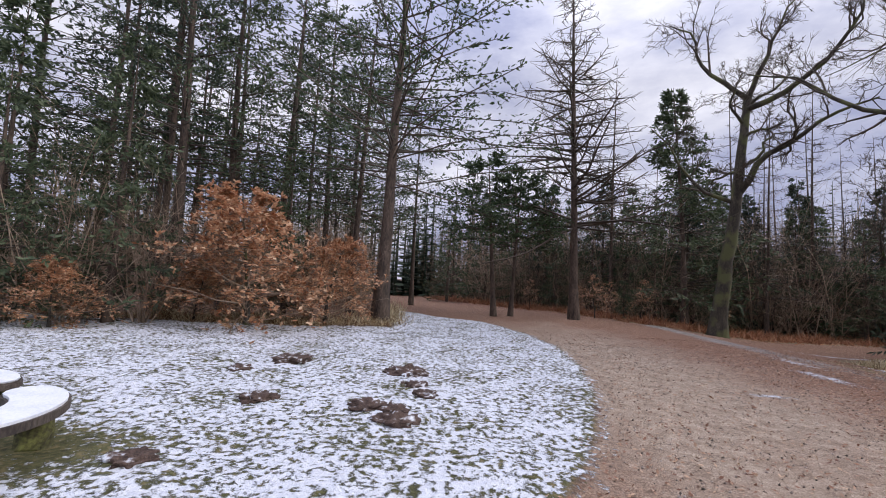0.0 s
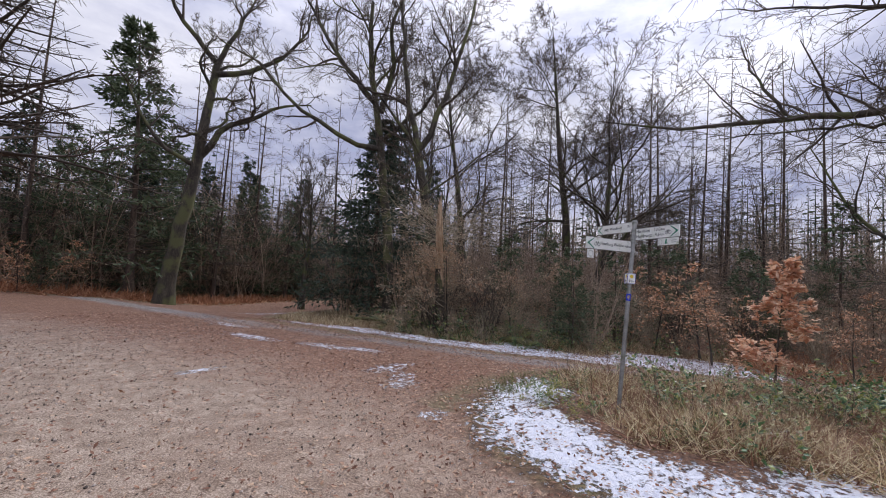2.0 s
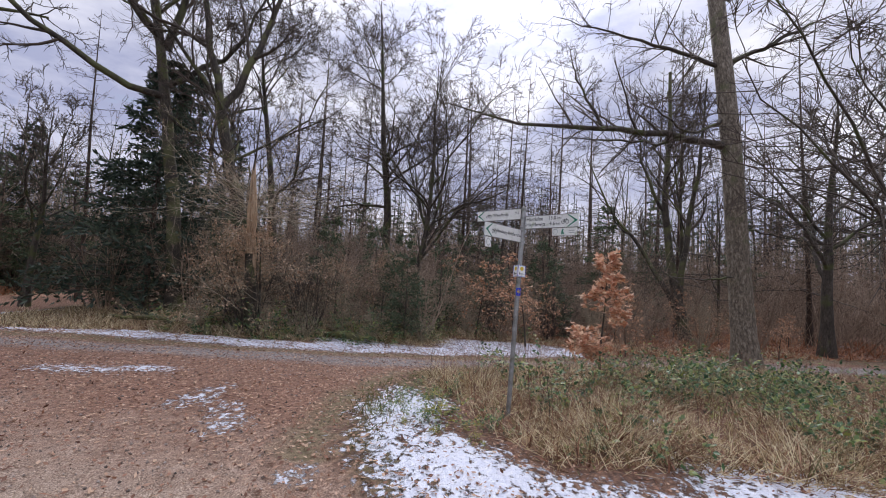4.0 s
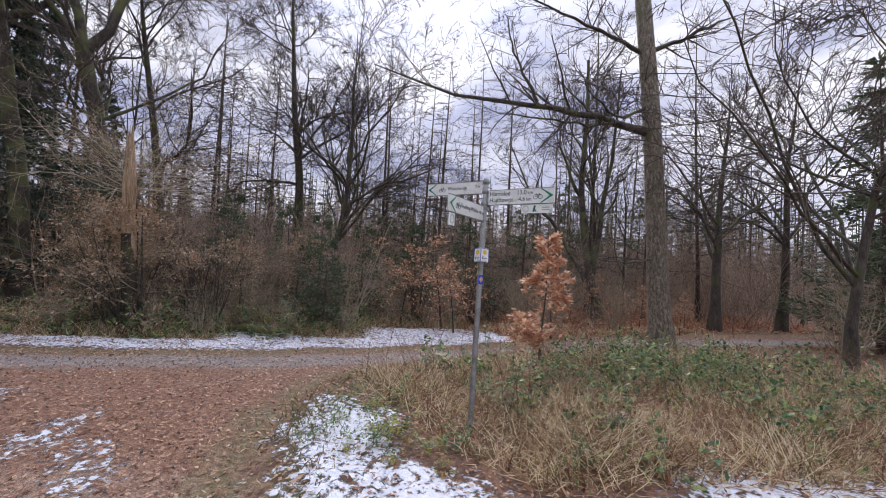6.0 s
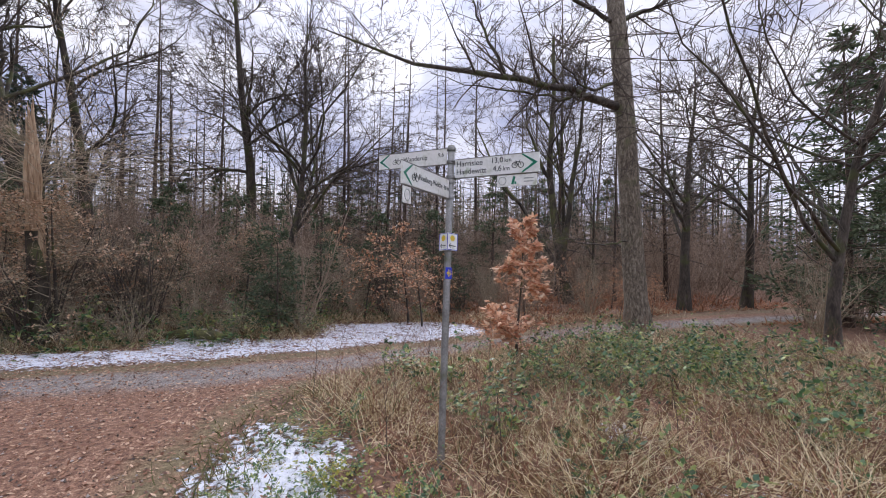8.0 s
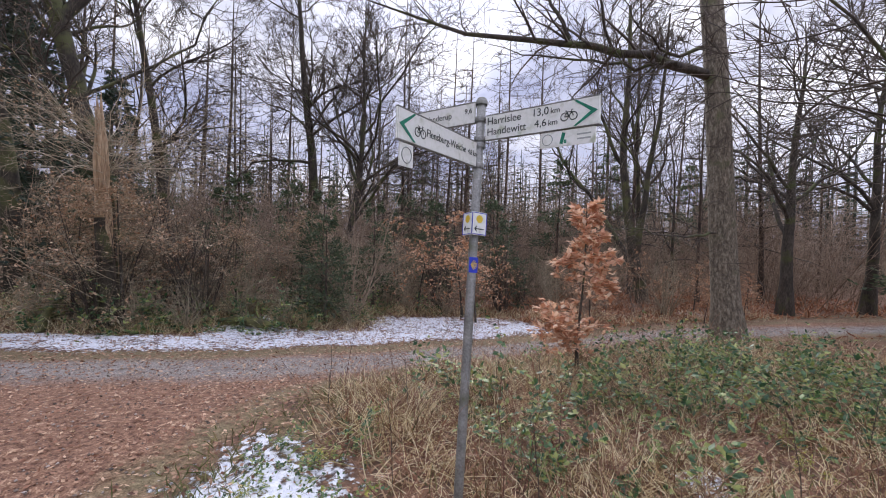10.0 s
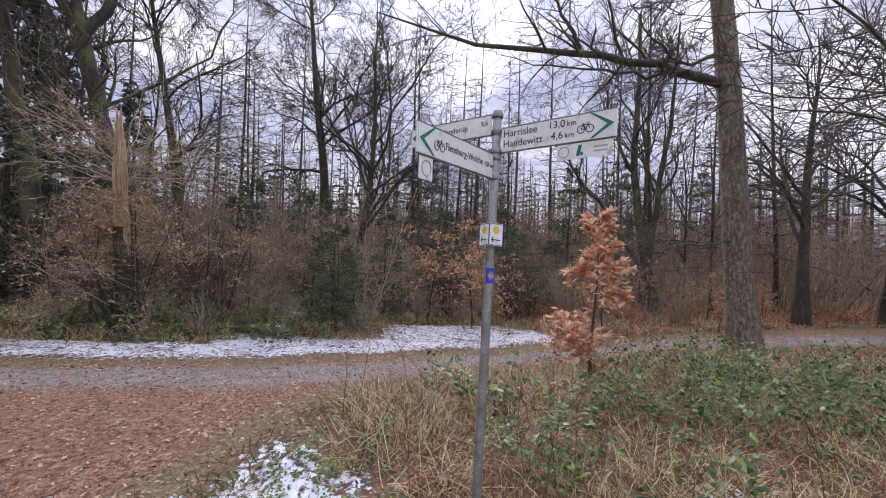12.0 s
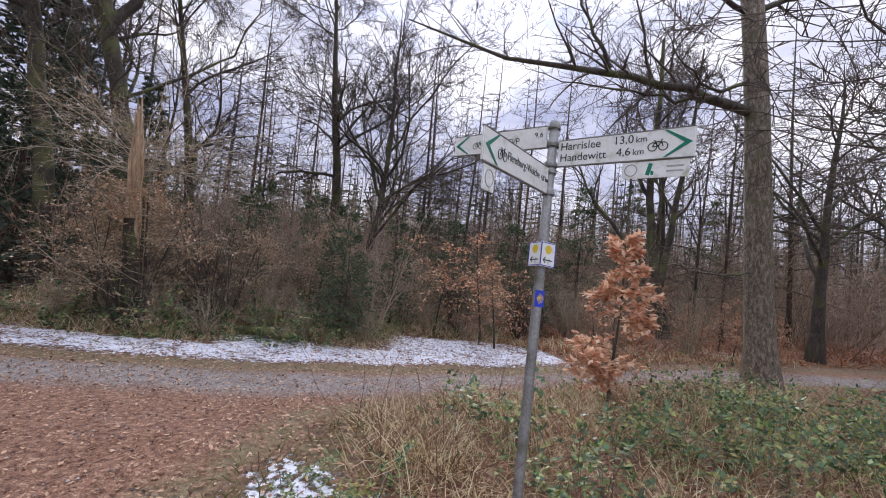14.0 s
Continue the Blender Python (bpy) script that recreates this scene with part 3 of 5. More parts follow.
def ground_material():
    m = bpy.data.materials.new("forest_ground")
    m.use_nodes = True
    n, l = m.node_tree.nodes, m.node_tree.links
    b = n["Principled BSDF"]
    tc = n.new("ShaderNodeTexCoord")

    def noise_at(scale, detail=6, rough=0.6, stretch=None):
        t = n.new("ShaderNodeTexNoise")
        t.inputs["Scale"].default_value, t.inputs["Detail"].default_value, t.inputs["Roughness"].default_value = scale, detail, rough
        src = tc.outputs["Object"]
        if stretch:
            mp = n.new("ShaderNodeMapping")
            mp.inputs["Scale"].default_value = stretch
            l.new(src, mp.inputs["Vector"])
            src = mp.outputs["Vector"]
        l.new(src, t.inputs["Vector"])
        return t.outputs["Fac"]

    def ramp(src, stops):
        r = n.new("ShaderNodeValToRGB")
        while len(r.color_ramp.elements) < len(stops):
            r.color_ramp.elements.new(0.5)
        for i, (p, c) in enumerate(stops):
            r.color_ramp.elements[i].position, r.color_ramp.elements[i].color = p, (*c, 1)
        l.new(src, r.inputs["Fac"])
        return r.outputs["Color"]

    def mix(fac, a, c):
        x = n.new("ShaderNodeMix")
        x.data_type = "RGBA"
        l.new(fac, x.inputs["Factor"])
        l.new(a, x.inputs["A"])
        l.new(c, x.inputs["B"])
        return x.outputs["Result"]

    def maths(op, a, c):
        x = n.new("ShaderNodeMath")
        x.operation = op
        for i, q in enumerate((a, c)):
            if isinstance(q, (int, float)):
                x.inputs[i].default_value = q
            else:
                l.new(q, x.inputs[i])
        return x.outputs[0]

    def edge(src, grain, width, amount=0.9):
        """A ragged step: the zone's weight against a noise."""
        s = maths("ADD", src, maths("MULTIPLY", maths("SUBTRACT", grain, 0.5), amount))
        x = n.new("ShaderNodeMapRange")
        x.inputs["From Min"].default_value, x.inputs["From Max"].default_value = 0.5 - width, 0.5 + width
        l.new(s, x.inputs["Value"])
        return x.outputs["Result"]

    def zone(name):
        a = n.new("ShaderNodeAttribute")
        a.attribute_name = name
        return a.outputs["Fac"]

    big, mid, small, grit = noise_at(0.7), noise_at(4.0), noise_at(17.0, 4), noise_at(75.0, 3, 0.7)
    blobs = noise_at(11.0, 6, 0.7)
    litter = ramp(maths("ADD", maths("MULTIPLY", small, 0.6), maths("MULTIPLY", mid, 0.4)),
                  [(0.34, (0.045, 0.026, 0.018)), (0.47, (0.14, 0.074, 0.045)), (0.56, (0.25, 0.135, 0.082)), (0.68, (0.42, 0.29, 0.19))])
    red = ramp(maths("ADD", maths("MULTIPLY", grit, 0.55), maths("MULTIPLY", small, 0.45)),
               [(0.38, (0.055, 0.026, 0.018)), (0.46, (0.19, 0.096, 0.060)), (0.55, (0.31, 0.168, 0.105)), (0.64, (0.60, 0.43, 0.30))])
    grey = ramp(maths("ADD", maths("MULTIPLY", grit, 0.75), maths("MULTIPLY", mid, 0.25)),
                [(0.38, (0.14, 0.098, 0.068)), (0.5, (0.36, 0.268, 0.196)), (0.61, (0.66, 0.54, 0.43))])
    grass = ramp(maths("ADD", maths("MULTIPLY", small, 0.6), maths("MULTIPLY", mid, 0.4)),
                 [(0.36, (0.045, 0.046, 0.018)), (0.5, (0.115, 0.112, 0.042)), (0.62, (0.25, 0.195, 0.095))])
    snow = ramp(small, [(0.3, (0.66, 0.69, 0.79)), (0.55, (0.80, 0.82, 0.88)), (0.7, (0.86, 0.87, 0.91))])
    moss = ramp(maths("ADD", maths("MULTIPLY", grit, 0.6), maths("MULTIPLY", small, 0.4)),
                [(0.36, (0.070, 0.054, 0.026)), (0.5, (0.185, 0.142, 0.075)), (0.64, (0.36, 0.28, 0.165))])
    gravel = mix(edge(zone("grey"), big, 0.4, 0.9), red, grey)
    stone = ramp(maths("ADD", maths("MULTIPLY", grit, 0.8), maths("MULTIPLY", mid, 0.2)),
                 [(0.38, (0.095, 0.080, 0.072)), (0.5, (0.25, 0.218, 0.198)), (0.62, (0.50, 0.46, 0.43))])
    gravel = mix(edge(zone("band"), mid, 0.3, 0.9), gravel, stone)
    gravel = mix(edge(zone("olive"), mid, 0.25, 1.0), gravel, moss)
    col = mix(edge(zone("green"), mid, 0.2, 0.9), litter, grass)
    col = mix(edge(zone("road"), mid, 0.16, 0.7), col, gravel)
    flake = maths("ADD", maths("MULTIPLY", blobs, 0.7), maths("MULTIPLY", maths("ADD", small, mid), 0.15))
    patchy = maths("MULTIPLY", zone("snow"), maths("ADD", 0.56, maths("MULTIPLY", noise_at(1.1, 4, 0.55), 0.9)))
    cover = edge(patchy, flake, 0.06, 2.6)
    col = mix(cover, col, snow)
    l.new(col, b.inputs["Base Color"])
    b.inputs["Roughness"].default_value = 0.9
    h = maths("ADD", maths("MULTIPLY", grit, 0.35), maths("ADD", maths("MULTIPLY", small, 0.6), maths("MULTIPLY", cover, 0.9)))
    bp = n.new("ShaderNodeBump")
    bp.inputs["Strength"].default_value, bp.inputs["Distance"].default_value = 1.0, 0.04
    l.new(h, bp.inputs["Height"])
    l.new(bp.outputs["Normal"], b.inputs["Normal"])
    return m


ground = lone("ground", ground_shape, ground_material(), Matrix(), "forest clearing with gravel tracks, thin patchy snow and brown leaf litter", "ground", kind="structure")
for key, k in (("road", k_road), ("snow", k_snow), ("grey", k_grey), ("green", k_green), ("olive", k_olive), ("band", k_band)):
    a = ground.data.attributes.new(key, "FLOAT", "POINT")
    a.data.foreach_set("value", np.clip(k, 0, 1).astype(np.float32).ravel())

# ---- signpost ----
AXIS = Vector((0.311, -0.123, 2.68))
post = thing("signpost", Matrix.LocRotScale((7.495, 1.895, 0.0), Vector((0, 0, 1)).rotation_difference(AXIS), None),
             "leaning galvanised steel signpost with white cycle route arms in grass", "signpost")


def rounded_box(bm, sx, sy, sz, m=Matrix(), bevel=0.004):
    made = bmesh.ops.create_cube(bm, size=1, matrix=m @ Matrix.Diagonal((sx, sy, sz, 1)))
    if bevel:
        vs = set(made["verts"])
        bmesh.ops.bevel(bm, geom=[e for e in bm.edges if e.verts[0] in vs and e.verts[1] in vs], offset=bevel, segments=2, affect="EDGES")


def pipe(r, z0, z1, n=16):
    s = Shape()
    P = np.array([[[0, 0, z0], [0, 0, (z0 + z1) / 2], [0, 0, z1 - 0.004], [0, 0, z1], [0, 0, z1]]], float)
    s.tubes(P, np.array([[r, r, r, r * 0.9, 0.001]]), n)
    return s


def wording(body, size):
    c = bpy.data.curves.new("wording", "FONT")
    c.body, c.size, c.extrude = body, size, 0.0008
    ob = new("wording", c)
    me = bpy.data.meshes.new_from_object(ob.evaluated_get(bpy.context.evaluated_depsgraph_get()))
    bpy.data.objects.remove(ob)
    return me


def ring(R, r, n=20):
    s = Shape()
    a = np.linspace(0, 2 * np.pi, n + 1)
    s.tubes(np.stack([np.cos(a) * R, np.sin(a) * R, 0 * a], 1)[None], np.full((1, n + 1), r), 4)
    return s


def bicycle(size):
    """A bicycle pictogram in line work, as wide as size."""
    R, s = size * 0.23, Shape()
    a = np.linspace(0, 2 * np.pi, 19)
    t = size * 0.028
    for cx in (-0.27 * size, 0.27 * size):
        s.tubes(np.stack([cx + np.cos(a) * R, np.sin(a) * R, 0 * a], 1)[None], np.full((1, 19), t), 4)
    for line in (((-0.27, 0), (-0.13, 0.27), (0.17, 0.27), (0.27, 0)), ((-0.27, 0), (0.0, 0.0), (0.17, 0.27)), ((0.0, 0.0), (-0.15, 0.34), (-0.22, 0.34)), ((0.17, 0.27), (0.15, 0.38), (0.25, 0.38))):
        P = np.array([[(x * size, y * size, 0) for x, y in line]])
        s.tubes(P, np.full(P.shape[:2], t), 4)
    return s


def chevron(size, way):
    """A broad open arrow that points along x."""
    h, t = size / 2, size * 0.68
    out = [(0, h), (t, 0), (0, -h), (size * 0.12, -h), (t + size * 0.26, 0), (size * 0.12, h)]
    bm = bmesh.new()
    lo = [bm.verts.new((x * way, y, 0)) for x, y in out]
    hi = [bm.verts.new((x * way, y, 0.0015)) for x, y in out]
    for idx in ((0, 1, 4, 5), (1, 2, 3, 4)):
        bm.faces.new([hi[i] for i in idx])
    for i in range(6):
        bm.faces.new([lo[i], lo[(i + 1) % 6], hi[(i + 1) % 6], hi[i]])
    bmesh.ops.recalc_face_normals(bm, faces=bm.faces)
    return bm


part("pole", pipe(0.030, -0.25, 2.70), STEEL, post)
part("pole_cap", pipe(0.033, 2.675, 2.705), STEEL, post)


def arm(z, turn, length, high, left, words, bike, small=()):
    """A direction arm: x runs along the reading direction; left says that the tip lies at the reader's left."""
    level = Vector((0, 0, 1)).rotation_difference(AXIS).to_matrix().to_4x4().inverted()
    m = Matrix.Translation((0, 0, z)) @ level @ pose(0, 0, 0, 90, 0, turn)
    way = -1 if left else 1
    bm = bmesh.new()
    rounded_box(bm, length, high, 0.016, Matrix.Translation((way * (0.045 + length / 2), 0, 0)), 0.005)
    board = part("arm", bm, SIGN_WHITE, post, "white reflective direction arm with green arrow", False, m)
    for y in (high * 0.5, -high * 0.5):
        bm = bmesh.new()
        rounded_box(bm, length, 0.006, 0.020, Matrix.Translation((way * (0.045 + length / 2), y, 0)), 0.002)
        part("arm_rim", bm, STEEL, board, "grey edge rail", False)
    tip = way * (0.045 + length)
    part("arrow", chevron(high * 0.90, way), SIGN_GREEN, board, "green arrow", False, pose(tip - way * high * 0.92, 0, 0.0095))
    for body, x, y, size in words:
        part("lettering", wording(body, size), SIGN_BLACK, board, "dark lettering", False, pose(x, y, 0.0095))
    if bike is not None:
        part("bicycle_sign", bicycle(high * 0.60), SIGN_BLACK, board, "bicycle pictogram", False, pose(bike, -0.012, 0.0095))
    for dz in (high * 0.42, -high * 0.42):
        s = pipe(0.040, z + dz - 0.016, z + dz + 0.016)
        part("clamp", s, STEEL, post)
    return board


right_arm = arm(2.485, -132.7, 0.76, 0.165, False, [("Harrislee", 0.06, 0.018, 0.068), ("Handewitt", 0.06, -0.052, 0.068), ("13,0", 0.385, 0.022, 0.066), ("km", 0.508, 0.022, 0.05), ("4,6", 0.405, -0.048, 0.066), ("km", 0.495, -0.048, 0.05)], 0.625)
left_arm = arm(2.30, 143 - 180, 0.84, 0.165, True, [("Flensburg-Weiche", -0.632, -0.015, 0.060), ("4,8 km", -0.165, -0.015, 0.046)], -0.69)
top_arm = arm(2.612, 49.3 - 180, 0.74, 0.145, True, [("Wanderup", -0.50, -0.015, 0.060), ("9,6", -0.13, 0.0, 0.050)], -0.575)


def under_plate(board, x, y, wide, high, full=True):
    bm = bmesh.new()
    rounded_box(bm, wide, high, 0.008, Matrix.Identity(4), 0.003)
    p = part("route_plate", bm, SIGN_WHITE, board, "small white route plate", False, pose(x, y, 0))
    part("emblem_ring", ring(high * 0.34, 0.003), SIGN_GREY, p, "grey ring emblem", True, pose(-wide * 0.36 if full else 0, 0, 0.0055))
    if not full:
        return
    bm = bmesh.new()
    rounded_box(bm, high * 0.22, high * 0.7, 0.002, pose(-wide * 0.08, 0, 0.0045, 0, 0, -14), 0)
    rounded_box(bm, high * 0.16, high * 0.22, 0.002, pose(-wide * 0.03, -high * 0.22, 0.0045), 0)
    part("emblem", bm, SIGN_GREEN, p, "dark green emblem", False)
    for dy in (0.012, -0.014):
        bm = bmesh.new()
        rounded_box(bm, wide * 0.24, 0.009, 0.002, pose(wide * 0.30, dy, 0.0045), 0)
        part("print_line", bm, SIGN_GREY, p, "", False)


under_plate(right_arm, 0.615, -0.135, 0.34, 0.095)
under_plate(left_arm, -0.80, -0.15, 0.12, 0.12, False)

sleeve = bmesh.new()
rounded_box(sleeve, 0.075, 0.075, 0.14, pose(0, 0, 1.83, 0, 0, 20), 0.006)
part("sleeve", sleeve, STEEL, post)
for turn in (-98.0, -188.0):
    m = pose(0, 0, 1.83, 90, 0, turn + 33) @ Matrix.Translation((0, 0, 0.052))
    bm = bmesh.new()
    rounded_box(bm, 0.118, 0.152, 0.006, Matrix.Identity(4), 0.003)
    plate = part("badge_plate", bm, SIGN_WHITE, post, "small white trail badge with yellow mark", False, m)
    for sx, sy, dx, dy in ((0.112, 0.004, 0, 0.07), (0.112, 0.004, 0, -0.07), (0.004, 0.142, 0.055, 0), (0.004, 0.142, -0.055, 0)):
        bm = bmesh.new()
        rounded_box(bm, sx, sy, 0.002, pose(dx, dy, 0.004), 0)
        part("badge_frame", bm, BADGE_BLUE, plate, "thin dark frame line", False)
    bm = bmesh.new()
    bmesh.ops.create_circle(bm, cap_ends=True, segments=14, radius=0.026, matrix=pose(0, 0.03, 0.0045))
    part("badge_sun", bm, BADGE_YELLOW, plate, "yellow disc", False)
    s = Shape()
    s.tubes(np.array([[(-0.035, -0.035, 0.004), (0.035, -0.035, 0.004)], [(-0.035, -0.035, 0.004), (-0.018, -0.018, 0.004)], [(-0.035, -0.035, 0.004), (-0.018, -0.052, 0.004)]]), np.full((3, 2), 0.0035), 4)
    part("badge_arrow", s, SIGN_BLACK, plate, "small arrow")
m = pose(0, 0, 1.56, 90, 0, -84) @ Matrix.Translation((0, 0, 0.032))
bm = bmesh.new()
rounded_box(bm, 0.058, 0.10, 0.003, Matrix.Identity(4), 0.001)
badge = part("shell_badge", bm, BADGE_BLUE, post, "blue sticker with yellow shell rays", False, m)
for i in range(7):
    a = radians(-60 + 20 * i)
    s = Shape()
    s.tubes(np.array([[(-0.018, 0, 0.002), (-0.018 + 0.042 * math.cos(a), 0.036 * math.sin(a), 0.002)]]), np.array([[0.001, 0.003]]), 4)
    part("shell_ray", s, BADGE_YELLOW, badge, "yellow ray")

# ---- bench and table on the lawn ----


def arc_slab(r0, r1, a0, a1, z0, z1, n=18):
    """A curved slab with rounded ends."""
    rm, w = (r0 + r1) / 2, (r1 - r0) / 2
    pts = [(r1 * math.cos(a), r1 * math.sin(a)) for a in np.linspace(a0, a1, n)]
    for t in np.linspace(0, math.pi, 9)[1:-1]:
        c = rm + w * math.cos(t)
        pts.append((c * math.cos(a1) - w * math.sin(t) * math.sin(a1), c * math.sin(a1) + w * math.sin(t) * math.cos(a1)))
    pts += [(r0 * math.cos(a), r0 * math.sin(a)) for a in np.linspace(a1, a0, n)]
    for t in np.linspace(math.pi, 0, 9)[1:-1]:
        c = rm + w * math.cos(t)
        pts.append((c * math.cos(a0) + w * math.sin(t) * math.sin(a0), c * math.sin(a0) - w * math.sin(t) * math.cos(a0)))
    bm = bmesh.new()
    lo = [bm.verts.new((x, y, z0)) for x, y in pts]
    hi = [bm.verts.new((x, y, z1)) for x, y in pts]
    k = len(pts)
    bm.faces.new(hi)
    bm.faces.new(lo[::-1])
    for i in range(k):
        bm.faces.new([lo[i], lo[(i + 1) % k], hi[(i + 1) % k], hi[i]])
    bmesh.ops.bevel(bm, geom=[e for e in bm.edges if abs(e.verts[0].co.z - e.verts[1].co.z) < 1e-6], offset=0.012, segments=2, affect="EDGES")
    return bm


def log(r, z0, z1, seed):
    rng = np.random.default_rng(seed)
    s = Shape()
    z = np.array([z0, z0 + 0.03, (z0 + z1) / 2, z1 - 0.02, z1])
    P = np.stack([0 * z + rng.normal(0, 0.006, 5), 0 * z + rng.normal(0, 0.006, 5), z], 1)[None]
    s.tubes(P, (r * np.array([1.1, 1.05, 1.0, 1.02, 0.98]))[None], 14)
    return s


for (bx, by), a0, a1, r0, r1, stumps in (((-4.5, 2.85), -75, 72, 0.50, 0.93, (55, -35)), ((-5.5, 3.1), 52, 125, 0.66, 1.08, (62, 112))):
    bench = thing("curved_bench", pose(bx, by, 0), "dark curved wooden bench with a layer of snow on log stumps", "bench", "curved benches on the lawn")
    part("seat", arc_slab(r0, r1, radians(a0), radians(a1), 0.36, 0.43), CONCRETE, bench, "dark wet seat slab", False)
    part("snow_layer", arc_slab(r0 + 0.02, r1 - 0.02, radians(a0), radians(a1), 0.431, 0.455), SNOW, bench, "thin snow cover", False)
    rm = (r0 + r1) / 2
    for a in stumps:
        part("stump", log(0.14, -0.08, 0.36, a + 100), MOSS_WOOD, bench, "mossy log stump", True, pose(rm * math.cos(radians(a)), rm * math.sin(radians(a)), 0))

# ---- molehills ----


def molehill(seed, r):
    rng = np.random.default_rng(seed)
    bm = bmesh.new()
    bmesh.ops.create_icosphere(bm, subdivisions=4, radius=1)
    for v in list(bm.verts):
        c = v.co
        d = math.hypot(c.x, c.y)
        h = max(0, c.z)
        lump = noise.noise(Vector((c.x * 2.6 + seed, c.y * 2.6, c.z * 2))) * 0.42 + noise.noise(Vector((c.x * 7, c.y * 7 + seed, c.z * 7))) * 0.26
        v.co = Vector((c.x * r * (1 + lump), c.y * r * (1 + lump), (h ** 0.8 * 0.30 * (1 + lump * 1.8) - 0.10 * (c.z < 0)) * r - 0.02))
    return bm


for i, (x, y, r) in enumerate([(-1.33, 7.56, 0.36), (-1.02, 4.85, 0.27), (-1.5, 5.3, 0.25), (-1.15, 5.25, 0.2), (-3.0, 5.35, 0.24), (-3.6, 7.9, 0.38), (-3.08, 3.33, 0.2), (-4.16, 6.97, 0.2), (-0.82, 6.1, 0.2), (-1.05, 6.6, 0.22)]):
    lone("molehill", molehill(i * 3 + 1, r), SOIL, pose(x, y, float(ground_z(x, y)) + 0.01, 0, 0, 40 * i), "low brown molehill of loose soil in snowy grass", "molehill", "molehills on the lawn")

# ---- the trees that stand out ----
put_bare("bare_oak", upright(13.1, 23.7),
         guided_tree(11, [(-0.1, 0.1, 0), (0.1, 0, 2.4), (0.35, -0.2, 4.8), (0.72, -0.4, 8.1), (0.85, -0.5, 10.9), (1.1, -0.6, 13.1)], 0.40,
                     [([(1.1, -0.6, 12.9), (0.2, -0.1, 13.9), (-1.0, 0.5, 15.1), (-1.25, 0.7, 17.4), (-2.2, 1.6, 18.5)], 0.15),
                      ([(1.0, -0.6, 12.3), (2.66, -1.5, 12.9), (4.0, -2.2, 14.5), (4.8, -2.7, 16.0), (5.6, -2.9, 18.2)], 0.17),
                      ([(1.1, -0.6, 13.0), (1.5, -0.85, 14.2), (2.2, -1.2, 16.3), (2.7, -1.5, 18.0)], 0.15),
                      ([(0.7, -0.4, 7.7), (1.8, -1.0, 9.9), (3.2, -1.8, 10.6), (4.1, -2.3, 11.7), (5.6, -3.0, 12.0)], 0.20),
                      ([(0.5, -0.3, 7.2), (-1.0, 0.6, 8.0), (-1.8, 1.0, 9.7), (-2.5, 1.4, 11.4), (-3.2, 1.5, 11.9)], 0.12)], 7, 3.6, (8, 7, 5), 0.32, 0.04, 0.42, 0.015),
         BARK_OAK, TWIG_DARK, "bare crooked oak with twisted mossy limbs beside the track", "tree")
put_bare("bare_oak", upright(19.0, 14.8),
         guided_tree(12, [(0.35, -0.45, 0), (0.04, -0.06, 4.9), (-0.27, 0.36, 8.4), (-0.6, 0.8, 11.7), (-0.85, 1.15, 13.6), (-0.9, 1.2, 17)], 0.31,
                     [([(-0.6, 0.8, 11.4), (-0.9, 1.2, 11.8), (-1.6, 2.1, 13.2), (-2.2, 2.9, 14.6), (-3.4, 4.4, 17.5)], 0.17),
                      ([(-0.4, 0.5, 8.9), (-1.5, 2.0, 9.2), (-2.5, 3.4, 10.3), (-3.5, 4.75, 11.4), (-4.3, 5.8, 13.2), (-5.5, 7.4, 13.9)], 0.15),
                      ([(-0.4, 0.5, 10.9), (-0.1, 0.1, 13.6), (-0.3, 0.4, 15.5), (0.3, -0.4, 19)], 0.18),
                      ([(-0.3, 0.4, 9.4), (0.7, -0.9, 10.9), (1.5, -2.0, 13.0), (1.9, -2.6, 16.0)], 0.13)], 9, 5.5, (8, 7, 6), 0.2, 0.07, 0.3),
         BARK_OAK, TWIG_DARK, "tall bare oak with long spreading limbs", "tree")
put_bare("bare_oak", upright(18.7, 11.2),
         guided_tree(13, [(0.1, -0.2, 0), (-0.05, 0.1, 2.4), (-0.25, 0.4, 4.5), (-0.5, 0.9, 6.3), (-0.75, 1.25, 8.4)], 0.29,
                     [([(-0.75, 1.2, 8.2), (-0.95, 1.6, 9.9), (-1.05, 1.9, 12), (-1.3, 2.2, 15), (-1.2, 2.9, 18)], 0.16),
                      ([(-0.72, 1.2, 8.1), (-0.42, 0.75, 9.3), (0.0, 0.1, 11.5), (0.3, -0.5, 13.5), (0.5, -1.0, 17)], 0.17),
                      ([(-0.8, 1.3, 8.3), (-1.3, 2.3, 9.9), (-1.7, 3.0, 11.0), (-2.4, 4.2, 13.5)], 0.09),
                      ([(-0.45, 0.7, 5.7), (-0.85, 1.3, 6.5), (-1.2, 1.8, 6.9), (-1.9, 3.0, 7.6)], 0.065),
                      ([(-0.5, 0.8, 6.0), (0.2, -0.4, 7.0), (1.0, -1.7, 8.6), (1.5, -2.5, 11.5)], 0.06)], 7, 4.5, (8, 7, 6), 0.22, 0.07, 0.72),
         BARK_OAK, TWIG_DARK, "bare leaning oak with mossy forked trunk", "tree")
put_bare("bare_tree", upright(27.0, 7.2, 0.0, 0.02, 0.3), bare_tree(14, 19, 0.31, 0.3, 20, 0.30, 0.95, 0.2, 0.05, (9, 8, 5), 12, 0.03, 0.4), BARK_GREY, TWIG_DARK,
         "tall bare broadleaf tree with dark trunk", "tree")
